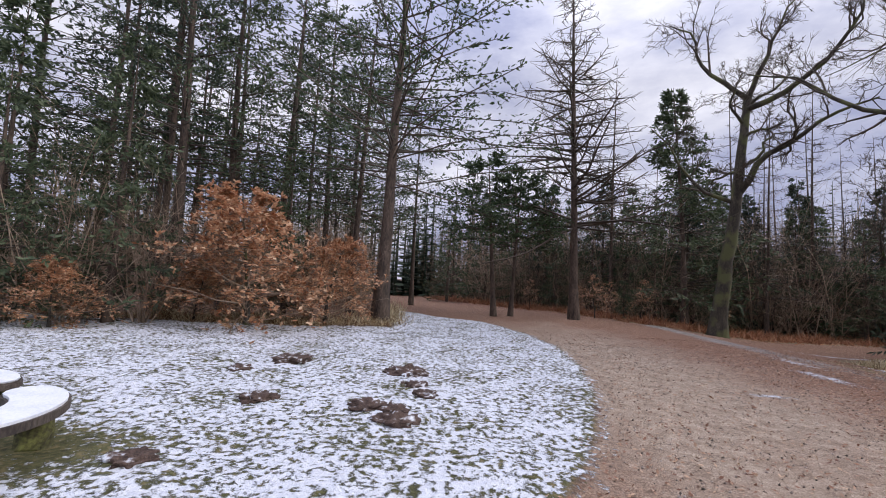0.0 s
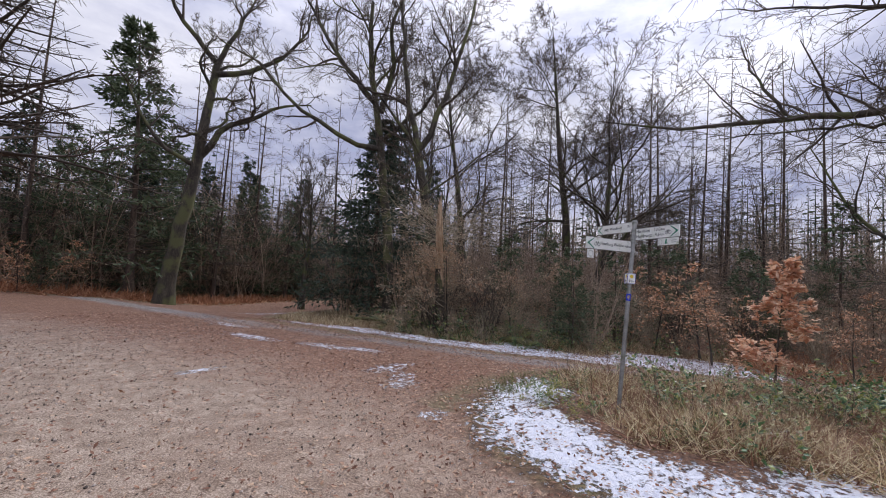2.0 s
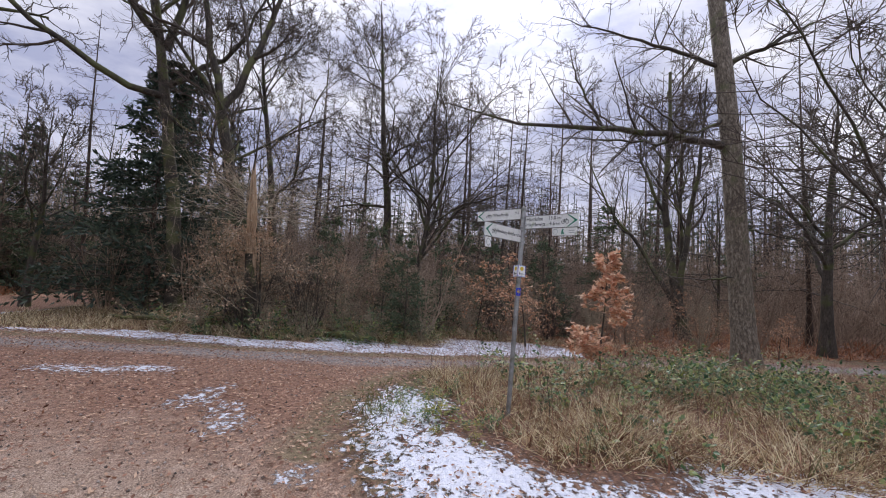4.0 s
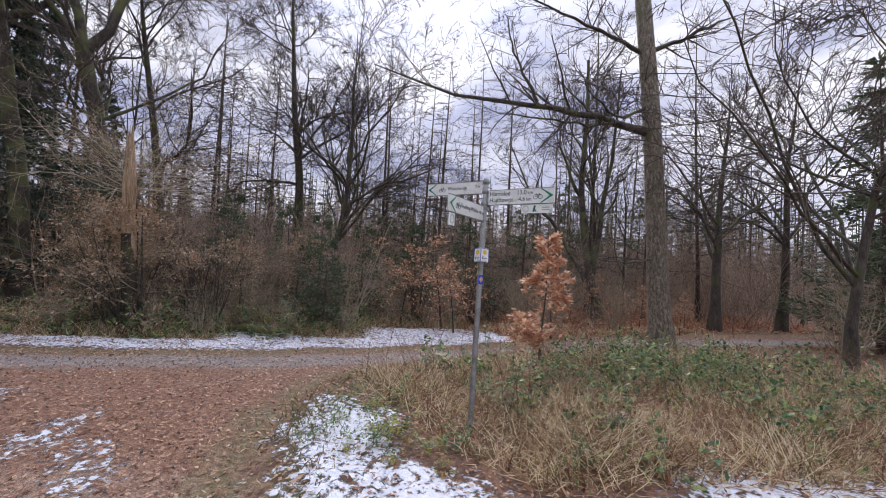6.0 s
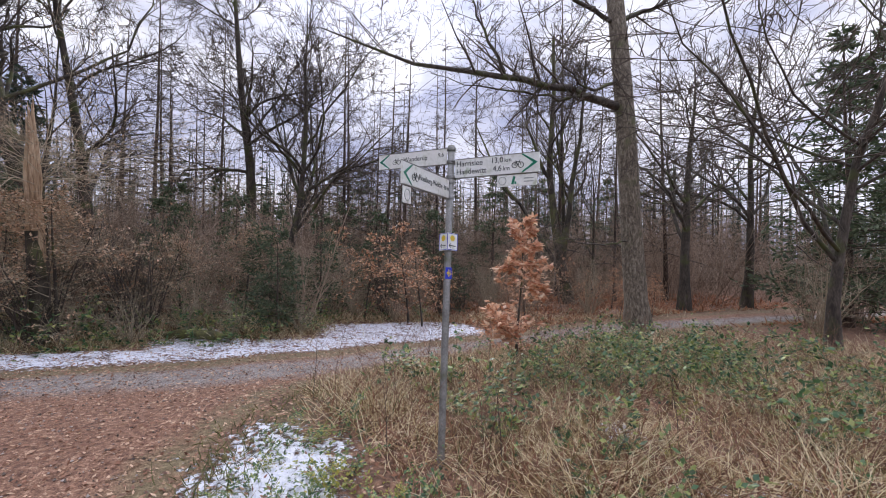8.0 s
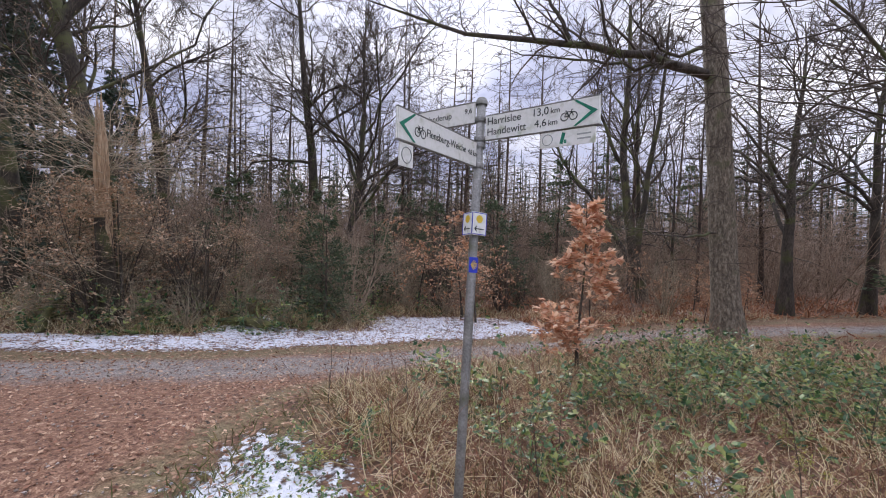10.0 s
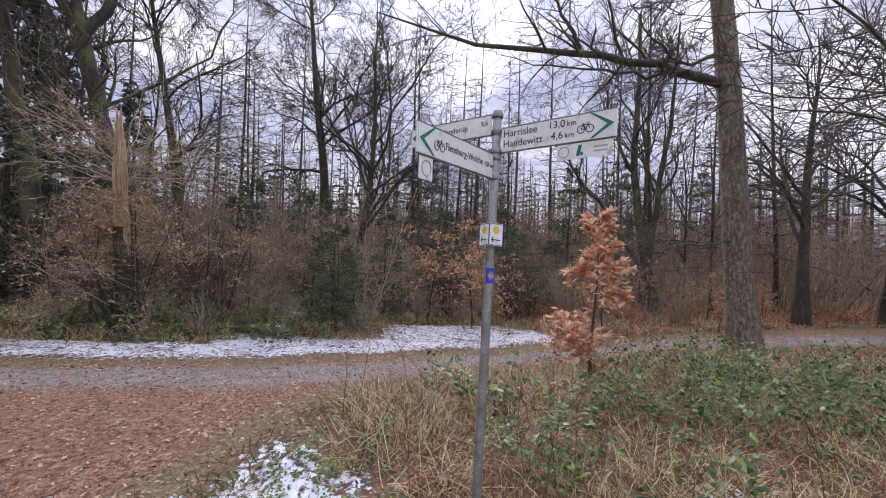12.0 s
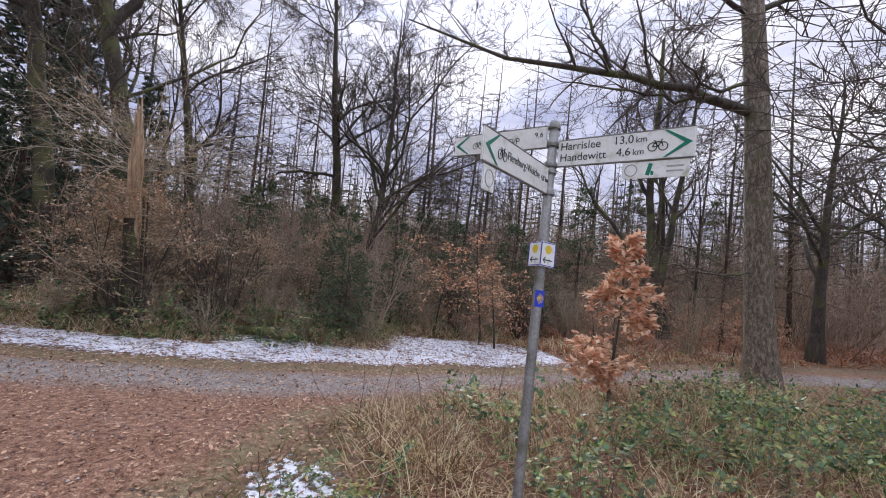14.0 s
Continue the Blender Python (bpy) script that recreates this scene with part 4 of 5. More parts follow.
put_bare("bare_tree", upright(24.2, 5.2, 0.0, -0.05, 1.3), bare_tree(15, 14, 0.19, 0.16, 16, 0.46, 0.65, 0.18, 0.05, (9, 8, 6), 10, 0.05, 0.6), BARK_GREY, TWIG_DARK,
         "bare tree with many rising stems", "tree")
put_bare("bare_tree", upright(22.8, 11.8, 0.0, 0.0, 0.9), bare_tree(16, 16, 0.24, 0.25, 20, 0.42, 0.8, 0.2, 0.05, (9, 8, 6), 12, 0.05, 0.45), BARK_GREY, TWIG_DARK,
         "bare broadleaf tree with fine twigs", "tree")
put_bare("bare_tree", upright(19.4, 21.0, 0.0, 0.0, 0.2), bare_tree(17, 9, 0.16, 0.28, 16, 0.4, 0.65, 0.13, 0.04, (7, 6, 4), 10, 0.04), BARK_GREY, TWIG_DARK,
         "small bare tree with a round crown beside the track", "tree")
put_bare("bare_tree", upright(22.5, -8.0),
         guided_tree(18, [(0, 0, 0), (0.2, 0.37, 2.0), (0.4, 0.68, 4.0), (0.54, 0.92, 7.2), (0.44, 0.76, 9.6), (0.4, 0.8, 13)], 0.23,
                     [([(0.25, 0.43, 1.5), (0.7, 1.2, 3.2), (1.23, 2.1, 4.8), (1.9, 3.2, 6.7), (2.4, 4.2, 9)], 0.13),
                      ([(0.18, 0.3, 2.2), (0.05, 0.05, 4.2), (0, 0, 6), (-0.2, -0.4, 9), (-0.3, -0.6, 12.5)], 0.16),
                      ([(0.5, 0.85, 6.0), (1.0, 1.7, 8.0), (1.2, 2.1, 11)], 0.10)], 9, 4.2, (7, 6, 5), 0.18, 0.08, 0.3),
         BARK_OAK, TWIG_DARK, "bare forked tree with curved dark stems", "tree")
put_bare("bare_tree", upright(24.4, -8.6, 0.0, 0.05, 2.7), bare_tree(19, 12, 0.15, 0.25, 12, 0.42, 0.6, 0.17, 0.08, (6, 6, 4), 10, 0.06, 0.65), BARK_OAK, TWIG_DARK,
         "bare slender tree with curved stem", "tree")
put_bare("bare_tree", upright(20.1, -12.3, 0.0, 0.0, 0.7), bare_tree(20, 12, 0.24, 0.2, 13, 0.5, 0.8, 0.2, 0.06, (6, 6, 4), 10, 0.05), BARK_GREY, TWIG_DARK,
         "bare broadleaf tree beside the forest track", "tree")
put_bare("bare_tree", upright(20.3, -16.0, 0.0, 0.0, 1.9), bare_tree(21, 13, 0.22, 0.2, 13, 0.5, 0.8, 0.2, 0.06, (6, 6, 4), 10, 0.05), BARK_GREY, TWIG_DARK,
         "bare broadleaf tree with low branches", "tree")
put_bare("bare_tree", upright(10.9, -7.4, -0.02, 0.06, 2.0), bare_tree(23, 9.5, 0.12, 0.10, 22, 0.70, 0.95, 0.16, 0.01, (8, 7, 5), 10, 0.1, 0.5), BARK_GREY, TWIG_DARK,
         "bare arching tree with long drooping branches", "tree")


def big_tree():
    """The thick smooth trunk with one long low branch."""
    rng = np.random.default_rng(5)
    ob = thing("roadside_tree", upright(14.6, -5.6, 0.045, 0.066), "thick upright tree trunk with one long level branch at the verge", "tree")
    z = np.linspace(0, 20, 18)
    P = np.stack([0.03 * np.sin(z * 0.6), 0.03 * np.cos(z * 0.5) - 0.03, z - 0.2], 1)[None]
    R = (0.315 * (1 - z * 0.024) * (1 + 0.5 * np.exp(-z / 0.5)))[None]
    s = Shape()
    s.tubes(P, R, 18)
    part("trunk", s, BARK_BIG, ob)
    lines = [([(0, 0.15, 6.62), (-0.4, 1.3, 6.66), (-0.8, 2.4, 6.8), (-1.25, 4.6, 6.78), (-1.45, 6.9, 6.95), (-1.65, 8.4, 7.4)], 0.125),
             ([(0, 0.1, 7.5), (-0.3, 0.8, 7.0), (-0.55, 1.5, 6.85), (-0.8, 2.3, 7.3), (-0.9, 2.9, 8.4)], 0.055),
             ([(-0.5, 1.3, 6.7), (-0.9, 2.8, 6.45), (-1.3, 4.4, 6.4), (-1.5, 6.0, 6.6)], 0.05),
             ([(-1.15, 4.1, 6.9), (-1.25, 4.6, 7.8), (-1.35, 5.0, 9.2)], 0.05),
             ([(0, 0, 9.1), (-0.3, 1.6, 9.5), (-0.9, 3.4, 9.7), (-1.5, 5.4, 9.9)], 0.07),
             ([(0, 0, 9.2), (0.2, -1.3, 9.7), (0.3, -2.9, 10.6), (0.4, -4.4, 11.2)], 0.085),
             ([(0, 0.1, 2.7), (-0.6, 1.2, 2.6), (-1.3, 2.7, 2.7), (-1.9, 4.2, 2.9)], 0.03),
             ([(0, -0.1, 4.1), (0.2, -1.4, 3.9), (0.4, -3.0, 3.6)], 0.03)]
    twigs = Shape()
    for pts, r in lines:
        P1 = along(rng, pts, 13, 0.035)[None]
        R1 = (r * (1 - np.linspace(0, 0.9, 13)))[None, :]
        s = Shape()
        s.tubes(P1, R1, 8)
        part("limb", s, BARK_GREY, ob, "dark branch")
        Pn, Rn, Ln = P1, R1, np.array([min(7.0, 0.8 + 1.1 * np.linalg.norm(np.array(pts[-1]) - np.array(pts[0])))])
        for n, sc in ((20, 0.30), (6, 0.42), (5, 0.4)):
            S, D, rn, u = offshoots(rng, Pn, Rn, n, 0.15, 1.0, 0.85, 0.25)
            Ln = np.repeat(Ln, n) * rng.uniform(0.5, 1.1, len(S)) * sc
            Pn = shoots(rng, S, D, Ln, 5, 0.13, 0.02)
            Rn = taper(np.maximum(rn * 0.5, 0.0055), 5, 0.3)
            twigs.tubes(Pn, Rn, 3)
    tagged(part("twigwork", twigs, TWIG_DARK, ob), kind="stuff")
    crown = Shape()
    S, D, rn, u = offshoots(rng, P, R, 16, 0.6, 0.98, 0.9, 0.2)
    L = rng.uniform(3, 6, 16)
    P1 = shoots(rng, S, D, L, 7, 0.15, 0.08)
    R1 = taper(np.minimum(rn * 0.4, 0.08), 7, 0.2)
    crown.tubes(P1, R1, 5)
    S, D, rn, u = offshoots(rng, P1, R1, 8, 0.2, 1.0, 0.8, 0.2)
    crown.tubes(shoots(rng, S, D, np.repeat(L, 8) * 0.35, 5, 0.15, 0.05), taper(np.maximum(rn * 0.5, 0.006), 5, 0.3), 3)
    tagged(part("crown", crown, TWIG_DARK, ob), kind="stuff")


big_tree()


def snag():
    """The splintered stump of a broken tree."""
    ob = thing("broken_tree", upright(15.5, 9.2, -0.02, 0.05), "broken tree trunk with pale splintered top above brushwood", "tree stump")
    rng = np.random.default_rng(3)
    z = np.linspace(-0.2, 2.6, 7)
    s = Shape()
    s.tubes(np.stack([0.03 * np.sin(z * 2), 0.02 * z, z], 1)[None], (0.21 * (1 - z * 0.12))[None], 11)
    part("trunk", s, BARK_OAK, ob)
    for i in range(13):
        a = i * 0.62
        top = 3.5 + 2.2 * rng.uniform(0.0, 1.0) ** 0.7
        w = 0.035 + 0.03 * rng.uniform()
        zz = np.linspace(1.9, top, 6)
        r = (0.045 + 0.05 * (i % 2)) * (1 - (zz - 2.3) * 0.05)
        s = Shape()
        s.tubes(np.stack([r * np.cos(a), r * np.sin(a) + 0.03, zz], 1)[None] + rng.normal(0, 0.02, (1, 6, 3)), (w * np.array([1, 1, 0.95, 0.85, 0.6, 0.05]))[None], 5)
        part("splinter", s, WOOD_SNAG, ob, "pale split wood")


snag()


def put_conifer(name, m, tree, bark, needle, label, group=""):
    trunk, b, needles = tree
    ob = thing(name, m, label, "tree", group)
    part("trunk", trunk, bark, ob)
    tagged(part("branchwork", b, TWIG_DARK, ob), kind="stuff")
    tagged(part("crown", needles, needle, ob), kind="stuff")
    return ob


def put_larch(name, m, tree, bark, twig, label, group=""):
    trunk, b = tree
    ob = thing(name, m, label, "tree", group)
    part("trunk", trunk, bark, ob)
    tagged(part("branchwork", b, twig, ob), kind="stuff")
    return ob


put_conifer("spruce", upright(13.3, 27.9, -0.02, 0.0), conifer(31, 16, 0.22, 0.10, 140, 0.29, 12, 6, -0.05, 0.24), BARK_PINE, NEEDLE, "tall green spruce behind the bare oak")
put_conifer("spruce", upright(20.2, 16.4, 0.0, 0.0), conifer(32, 11.4, 0.16, 0.02, 170, 0.34, 13, 7, -0.05, 0.22), BARK_PINE, NEEDLE_BLUE, "dense dark spruce beside the oaks")
dense = put_conifer("spruce", upright(24.0, 18.2, 0.0, 0.0), conifer(33, 13, 0.18, 0.02, 150, 0.2, 10, 5, -0.05, 0.22), BARK_PINE, NEEDLE_BLUE, "dense dark spruce deep in the wood")
for i, (x, y, sc) in enumerate([(10, 34.5, 0.85), (15.5, 32.5, 0.8), (19, 30.5, 0.75), (22.8, 31, 0.85), (26.5, 29.5, 0.8), (6, 37, 0.85), (30, 18.5, 0.9), (17.5, 36, 1.0)]):
    copy_thing(dense, upright(x, y, 0, 0, i * 1.4, sc))
put_larch("larch", upright(5.6, 24.6, -0.03, 0.0), larch(34, 21, 0.27, 0.24, 150, 0.26, 0.02, 12, 1.45), BARK_PINE, TWIG_DARK, "tall leafless larch with level branches beside the track")
put_conifer("scots_pine", upright(-3.8, 16.4, 0.02, 0.0), conifer(35, 19, 0.29, 0.26, 110, 0.34, 11, 9, -0.01, 0.17, 0.5), BARK_PINE, NEEDLE_PINE, "tall pine with bare lower trunk at the lawn's edge")
put_conifer("young_pine", upright(1.0, 23.6, -0.06, 0.0), conifer(36, 9.0, 0.15, 0.45, 60, 0.40, 12, 10, -0.02, 0.18, 0.6), BARK_PINE, NEEDLE_PINE, "low pine with flat green crown beside the track")
put_conifer("young_pine", upright(2.0, 24.4, 0.03, 0.0), conifer(37, 8.5, 0.13, 0.45, 56, 0.38, 12, 10, -0.02, 0.18, 0.6), BARK_PINE, NEEDLE_PINE, "low pine with forked stem and green crown")

pine_a = put_conifer("spruce", upright(-10.7, 11.9 + 2, 0.0, 0.0), conifer(41, 19, 0.22, 0.24, 80, 0.18, 9, 6, -0.04, 0.17, 0.5), BARK_PINE, NEEDLE, "tall dark conifer in the wood behind the lawn", "conifers behind the lawn")
pine_b = put_conifer("spruce", upright(-11.9, 13.8 + 1, 0.0, 0.0), conifer(42, 18, 0.16, 0.28, 70, 0.17, 9, 6, -0.04, 0.17, 0.5), BARK_PINE, NEEDLE_BLUE, "tall dark conifer in the wood behind the lawn", "conifers behind the lawn")
for i, (x, y, sc) in enumerate([(-10.7, 17.0, 1.0), (-13.5, 13.6, 0.95), (-9.7, 19.6, 1.0), (-9.2, 22.0, 0.95), (-9.2, 24.6, 1.0), (-8.4, 27.0, 1.0), (-6.0, 19.9, 0.85), (-14.5, 17.5, 1.05), (-13, 21, 1.0), (-16.5, 14, 1.0), (-17.5, 19, 1.0),
                                 (-12.5, 26, 1.05), (-7, 31, 1.0), (-16, 25, 1.0), (-10, 33, 1.0), (-20, 22, 1.0), (-5.6, 24.5, 0.8), (-4.5, 29.5, 0.9)]):
    copy_thing((pine_a, pine_b)[i % 2], upright(x, y, 0.0, 0.0, i * 1.3, sc))

# spruces that stay low: along the wood's edge and in the understorey
low_a = put_conifer("young_spruce", upright(-10.6, 8.9 + 2.4), conifer(51, 8.5, 0.12, 0.03, 100, 0.26, 9, 4, -0.04, 0.17), BARK_PINE, NEEDLE, "young green spruce with low branches", "young spruces")
low_b = put_conifer("young_spruce", upright(17.4, 4.7), conifer(52, 3.6, 0.05, 0.03, 70, 0.3, 9, 4, -0.03, 0.10), BARK_PINE, NEEDLE, "small green spruce beside the snowy verge", "young spruces")
for i, (x, y, sc) in enumerate([(-7.4, 15.6, 0.8), (-12.4, 9.6, 0.85), (-11.8, 11.6, 0.7), (-14.6, 8.0, 1.0), (-13.8, 10.8, 1.1), (-16.5, 9.5, 1.15), (9.0, 33.5, 0.9), (12.5, 30.5, 0.85), (16.6, 29.5, 1.0), (21.5, 30, 1.0), (6.2, 33.5, 0.7), (3.4, 37, 0.9), (25, 33, 1.1), (-2.5, 38, 1.0), (28, 15, 0.8),
                                 (31, 9.5, 0.8), (33, 1.5, 0.9), (24.0, -4.6, 0.75), (28, -9, 0.9), (15.0, -14.2, 1.2), (13.2, -13.5, 1.1), (16.8, -17, 1.2), (11.5, -15.5, 1.1), (30, -15, 0.9), (26, 22.5, 0.7), (31, 20, 0.9), (11, 32, 1.0), (14, 33, 1.1), (18, 32, 1.15), (22, 29, 1.0), (8, 36, 1.1), (5.5, 38, 1.1), (13, 37, 1.3), (19, 36, 1.3), (24, 27.8, 0.9), (1, 41, 1.2), (28, 27.5, 0.9)]):
    copy_thing(low_a, upright(x, y, 0, 0, i * 0.9, sc))
for i, (x, y, sc) in enumerate([(17.9, 11.2, 1.1), (18.6, 8.0, 1.0), (19.8, 6.2, 1.1), (19.5, 3.4, 1.0), (21.5, 1.2, 1.1), (20.4, -1.4, 0.9), (9.6, 28.2, 0.7), (14.8, 27.0, 0.8), (16.1, 4.35, 0.78), (22.5, 9.0, 1.3), (23.5, -1.5, 1.2), (25.5, 2.5, 1.3), (21.6, 14.0, 1.3)]):
    copy_thing(low_b, upright(x, y, 0, 0, i * 1.1, sc))


def put_beech(m, tree, label, leaf=LEAF_BEECH, group="", twig=TWIG_BROWN):
    trunk, b, lv = tree
    ob = thing("young_beech", m, label, "tree", group)
    part("trunk", trunk, BARK_GREY, ob)
    tagged(part("branchwork", b, twig, ob), kind="stuff")
    tagged(part("foliage", lv, leaf, ob), kind="stuff")
    return ob


put_beech(upright(11.45, -0.48, 0.0, 0.06), leafy_beech(61, 2.65, 0.026, 4, 0.13, 0.25, 40, (5, 3), 0.05), "young beech with dry copper leaves at the verge", LEAF_BRIGHT)
bush = put_beech(upright(-7.2, 12.7), leafy_beech(62, 4.4, 0.08, 6, 0.16, 0.72, 64, (6, 4), 0.02), "broad beech bush full of dry copper leaves", group="beeches at the lawn's edge")
copy_thing(bush, upright(-5.3, 14.3, 0, 0, 2.0, 0.72))
copy_thing(bush, upright(-10.9, 9.9, 0, 0, 1.0, 0.42))
copy_thing(bush, upright(-9.3, 13.2, 0, 0, 3.0, 0.5))
thin = put_beech(upright(18.0, 0.5), leafy_beech(63, 3.3, 0.035, 2, 0.11, 0.42, 24, (6, 3), 0.1), "thin young beech with some brown leaves", group="thin beeches in the understorey")
for i, (x, y, sc) in enumerate([(17.2, 0.2, 0.75), (19.0, -0.9, 0.7), (18.8, 1.9, 0.9), (16.6, -3.0, 0.6), (19.8, -3.8, 0.6), (20.4, -8.8, 0.55), (18.4, -9.2, 0.45), (21, -10, 0.6), (7.4, 26.8, 0.8), (8.7, 27.8, 0.7), (10.4, 27.6, 0.8),
                                 (6.7, 28.8, 0.6), (22, 2.6, 1.0), (17.4, 8.6, 0.6), (14.6, 26.4, 0.5), (4.2, 33, 0.7), (20.9, -4.6, 0.8), (22.5, -7.4, 0.7)]):
    copy_thing(thin, upright(x, y, 0, 0, i * 1.7, sc))
for i, (x, y) in enumerate([(19.4, -6.9), (21.6, -8.9), (20.6, -11.2), (22.6, -12.6), (17.9, -7.4), (23.4, -9.6)]):
    copy_thing(thin, upright(x, y, 0, 0, i * 2.3, 0.38 + 0.05 * (i % 3)))
put_beech(upright(15.9, 9.3), leafy_beech(65, 4.7, 0.05, 1, 0.045, 2.3, 40, (10, 7), 0.76, 0.4, 0.16), "small beech with flat layers of long pale twigs", LEAF_PALE, "pale bushes by the broken tree", TWIG_PALE)
pale = put_beech(upright(15.6, 9.0), leafy_beech(64, 3.5, 0.05, 2, 0.075, 0.80, 44, (9, 5), 0.1, 0.45, 0.17), "tangled bush with long pale branches and few leaves", LEAF_PALE, "pale bushes by the broken tree", TWIG_PALE)
copy_thing(pale, upright(16.9, 10.6, 0, 0, 1.2, 1.0))
copy_thing(pale, upright(15.7, 10.2, 0, 0, 2.6, 0.8))

# ---- understorey and wood beyond ----
thickets = []
for i, (seed, h, stems, twig) in enumerate([(71, 3.6, 16, TWIG_BROWN), (72, 2.8, 18, TWIG_DARK), (73, 2.2, 18, TWIG_PALE), (74, 4.4, 14, TWIG_BROWN)]):
    st, tw, _ = shrub(seed, h, stems, 0.95, (7, 5), 0.02, 0.4)
    ob = thing("shrub", upright((17.4, 16.3, 17.6, 18.4)[i], (9.8, 7.6, 8.4, 9.3)[i]), "dense bare shrub with brown twigs in the understorey", "shrub", "bare shrubs")
    tagged(part("stemwork", st, twig, ob), kind="stuff")
    tagged(part("twigwork", tw, twig, ob), kind="stuff")
    thickets.append(ob)
rng = np.random.default_rng(8)


def is_wood(x, y):
    X, Y = np.array([x]), np.array([y])
    if inside(ROAD, X, Y)[0] > -1.2 or inside(LAWN, X, Y)[0] > -0.8 or inside(STRIP, X, Y)[0] > -0.4:
        return False
    if x < 19 and 11.8 < y < 20:
        return False
    return not (2 < x < 15.2 and -9.5 < y < 5)


def scatter(n, r0, r1, b0, b1, gap, taken):
    """Places in the wood between two distances and two bearings of the clearing, not too near each other."""
    out = []
    for _ in range(n * 12):
        a, d = radians(rng.uniform(b0, b1)), math.sqrt(rng.uniform(r0 * r0, r1 * r1))
        x, y = 4 + d * math.sin(a), 3 + d * math.cos(a)
        if is_wood(x, y) and all((x - u) ** 2 + (y - v) ** 2 > gap * gap for u, v in taken):
            taken.append((x, y))
            out.append((x, y))
            if len(out) == n:
                break
    return out


spots = []
for x, y in scatter(48, 12, 22, -60, 150, 1.2, spots):
    j = int(rng.integers(0, 4))
    copy_thing(thickets[j], upright(x, y, 0, 0, rng.uniform(0, 6), rng.uniform(0.7, 1.15)))

for i, (x, y, sc) in enumerate([(-9.8, 11.6, 1.0), (-11.2, 10.6, 1.1), (-12.6, 10.4, 1.1), (-14.0, 9.6, 1.2), (-10.4, 12.8, 1.15), (-12.0, 12.2, 1.2), (-15.4, 10.6, 1.2), (-8.7, 14.2, 1.0), (-4.6, 16.0, 0.8), (-6.4, 15.8, 0.9)]):
    copy_thing(thickets[(0, 3)[i % 2]], upright(x, y, 0, 0, i * 1.3, sc))

for i, (x, y, sc) in enumerate([(15.3, 7.4, 0.5), (15.5, 8.6, 0.55), (15.7, 9.9, 0.5), (15.9, 11.2, 0.55), (15.8, 5.3, 0.45), (16.4, 6.6, 0.6), (17.0, 7.8, 0.6), (16.3, 3.7, 0.4), (17.4, 4.3, 0.5), (18.9, 2.2, 0.5), (18.7, 0.9, 0.45)]):
    copy_thing(thickets[2], upright(x, y, 0, 0, i * 1.9, sc))

thin_trees = []
for seed, h, r in ((81, 17, 0.13), (82, 14, 0.10), (83, 19, 0.15)):
    thin_trees.append(put_larch("larch", upright(30.9 + (seed - 81) * 2.2, 2.2 - (seed - 81) * 3.4), larch(seed, h, r, 0.14, 64, 0.15, -0.02, 7), BARK_PINE, TWIG_DARK, "slender leafless larch in the wood", "larches of the wood"))
for i, (x, y) in enumerate([(34.9, 4.3), (32.7, -1.4), (33.8, 10.4), (32.8, 13.2), (28.4, -2.7), (29.7, -5.6), (29.0, 0.2), (27.5, 11), (25.5, -9), (23.6, -14.4), (22.7, -10.6), (26.5, 19), (23.5, 22.5), (18.5, 28.5), (9.6, 31)]):
    copy_thing(thin_trees[i % 3], upright(x, y, 0, 0, i * 0.7, 0.85 + 0.03 * (i % 5)))
for seed, h, r in ((84, 14, 0.14), (85, 11, 0.10)):
    tr, limbs, tw = bare_tree(seed, h, r, 0.2, 12, 0.34, 0.6, 0.15, 0.08, (4, 4), 10, 0.04, 0.6)
    ob = put_bare("bare_tree", upright(26.0 + (seed - 84) * 3, 15.5), (tr, limbs, tw), BARK_GREY, TWIG_DARK, "slender bare broadleaf tree in the wood", "tree", "bare trees of the wood")
    thin_trees.append(ob)
spots2 = []
for i, (x, y) in enumerate(scatter(80, 23, 46, -62, 155, 2.0, spots2)):
    copy_thing(thin_trees[(0, 1, 2, 3, 0, 4, 1)[i % 7]], upright(x, y, 0, 0, rng.uniform(0, 6), rng.uniform(0.8, 1.15)))


def far_wood():
    """Distant tree tops around the clearing, spire by spire."""
    s = Shape()
    g = np.random.default_rng(9)
    for i in range(2100):
        a, d = g.uniform(0, 6.283), g.uniform(44, 92)
        x, y, h = 4 + d * math.sin(a), 3 + d * math.cos(a), g.uniform(8, 15)
        z0 = float(ground_z(x, y)) + max(0, d - 60) * 0.004 - 0.3
        n = 38
        u = np.linspace(0.02, 0.97, n)
        az = np.arange(n) * 2.4 + a
        w = ((1 - u) * h * g.uniform(0.14, 0.24) + 0.15) * g.uniform(0.7, 1.2, n)
        S = np.stack([x + 0 * u, y + 0 * u, z0 + u * h], 1)
        D = np.stack([np.cos(az) * w, np.sin(az) * w, -0.15 * w], 1)
        W = np.stack([-np.sin(az) * w * 0.35, np.cos(az) * w * 0.35, 0.2 * h / n * np.ones(n)], 1)
        s.blades(S, D, W, np.linalg.norm(D, axis=1))
        s.tubes(np.array([[[x, y, z0], [x, y, z0 + h]]]), np.array([[0.18, 0.02]]), 3)
    return s


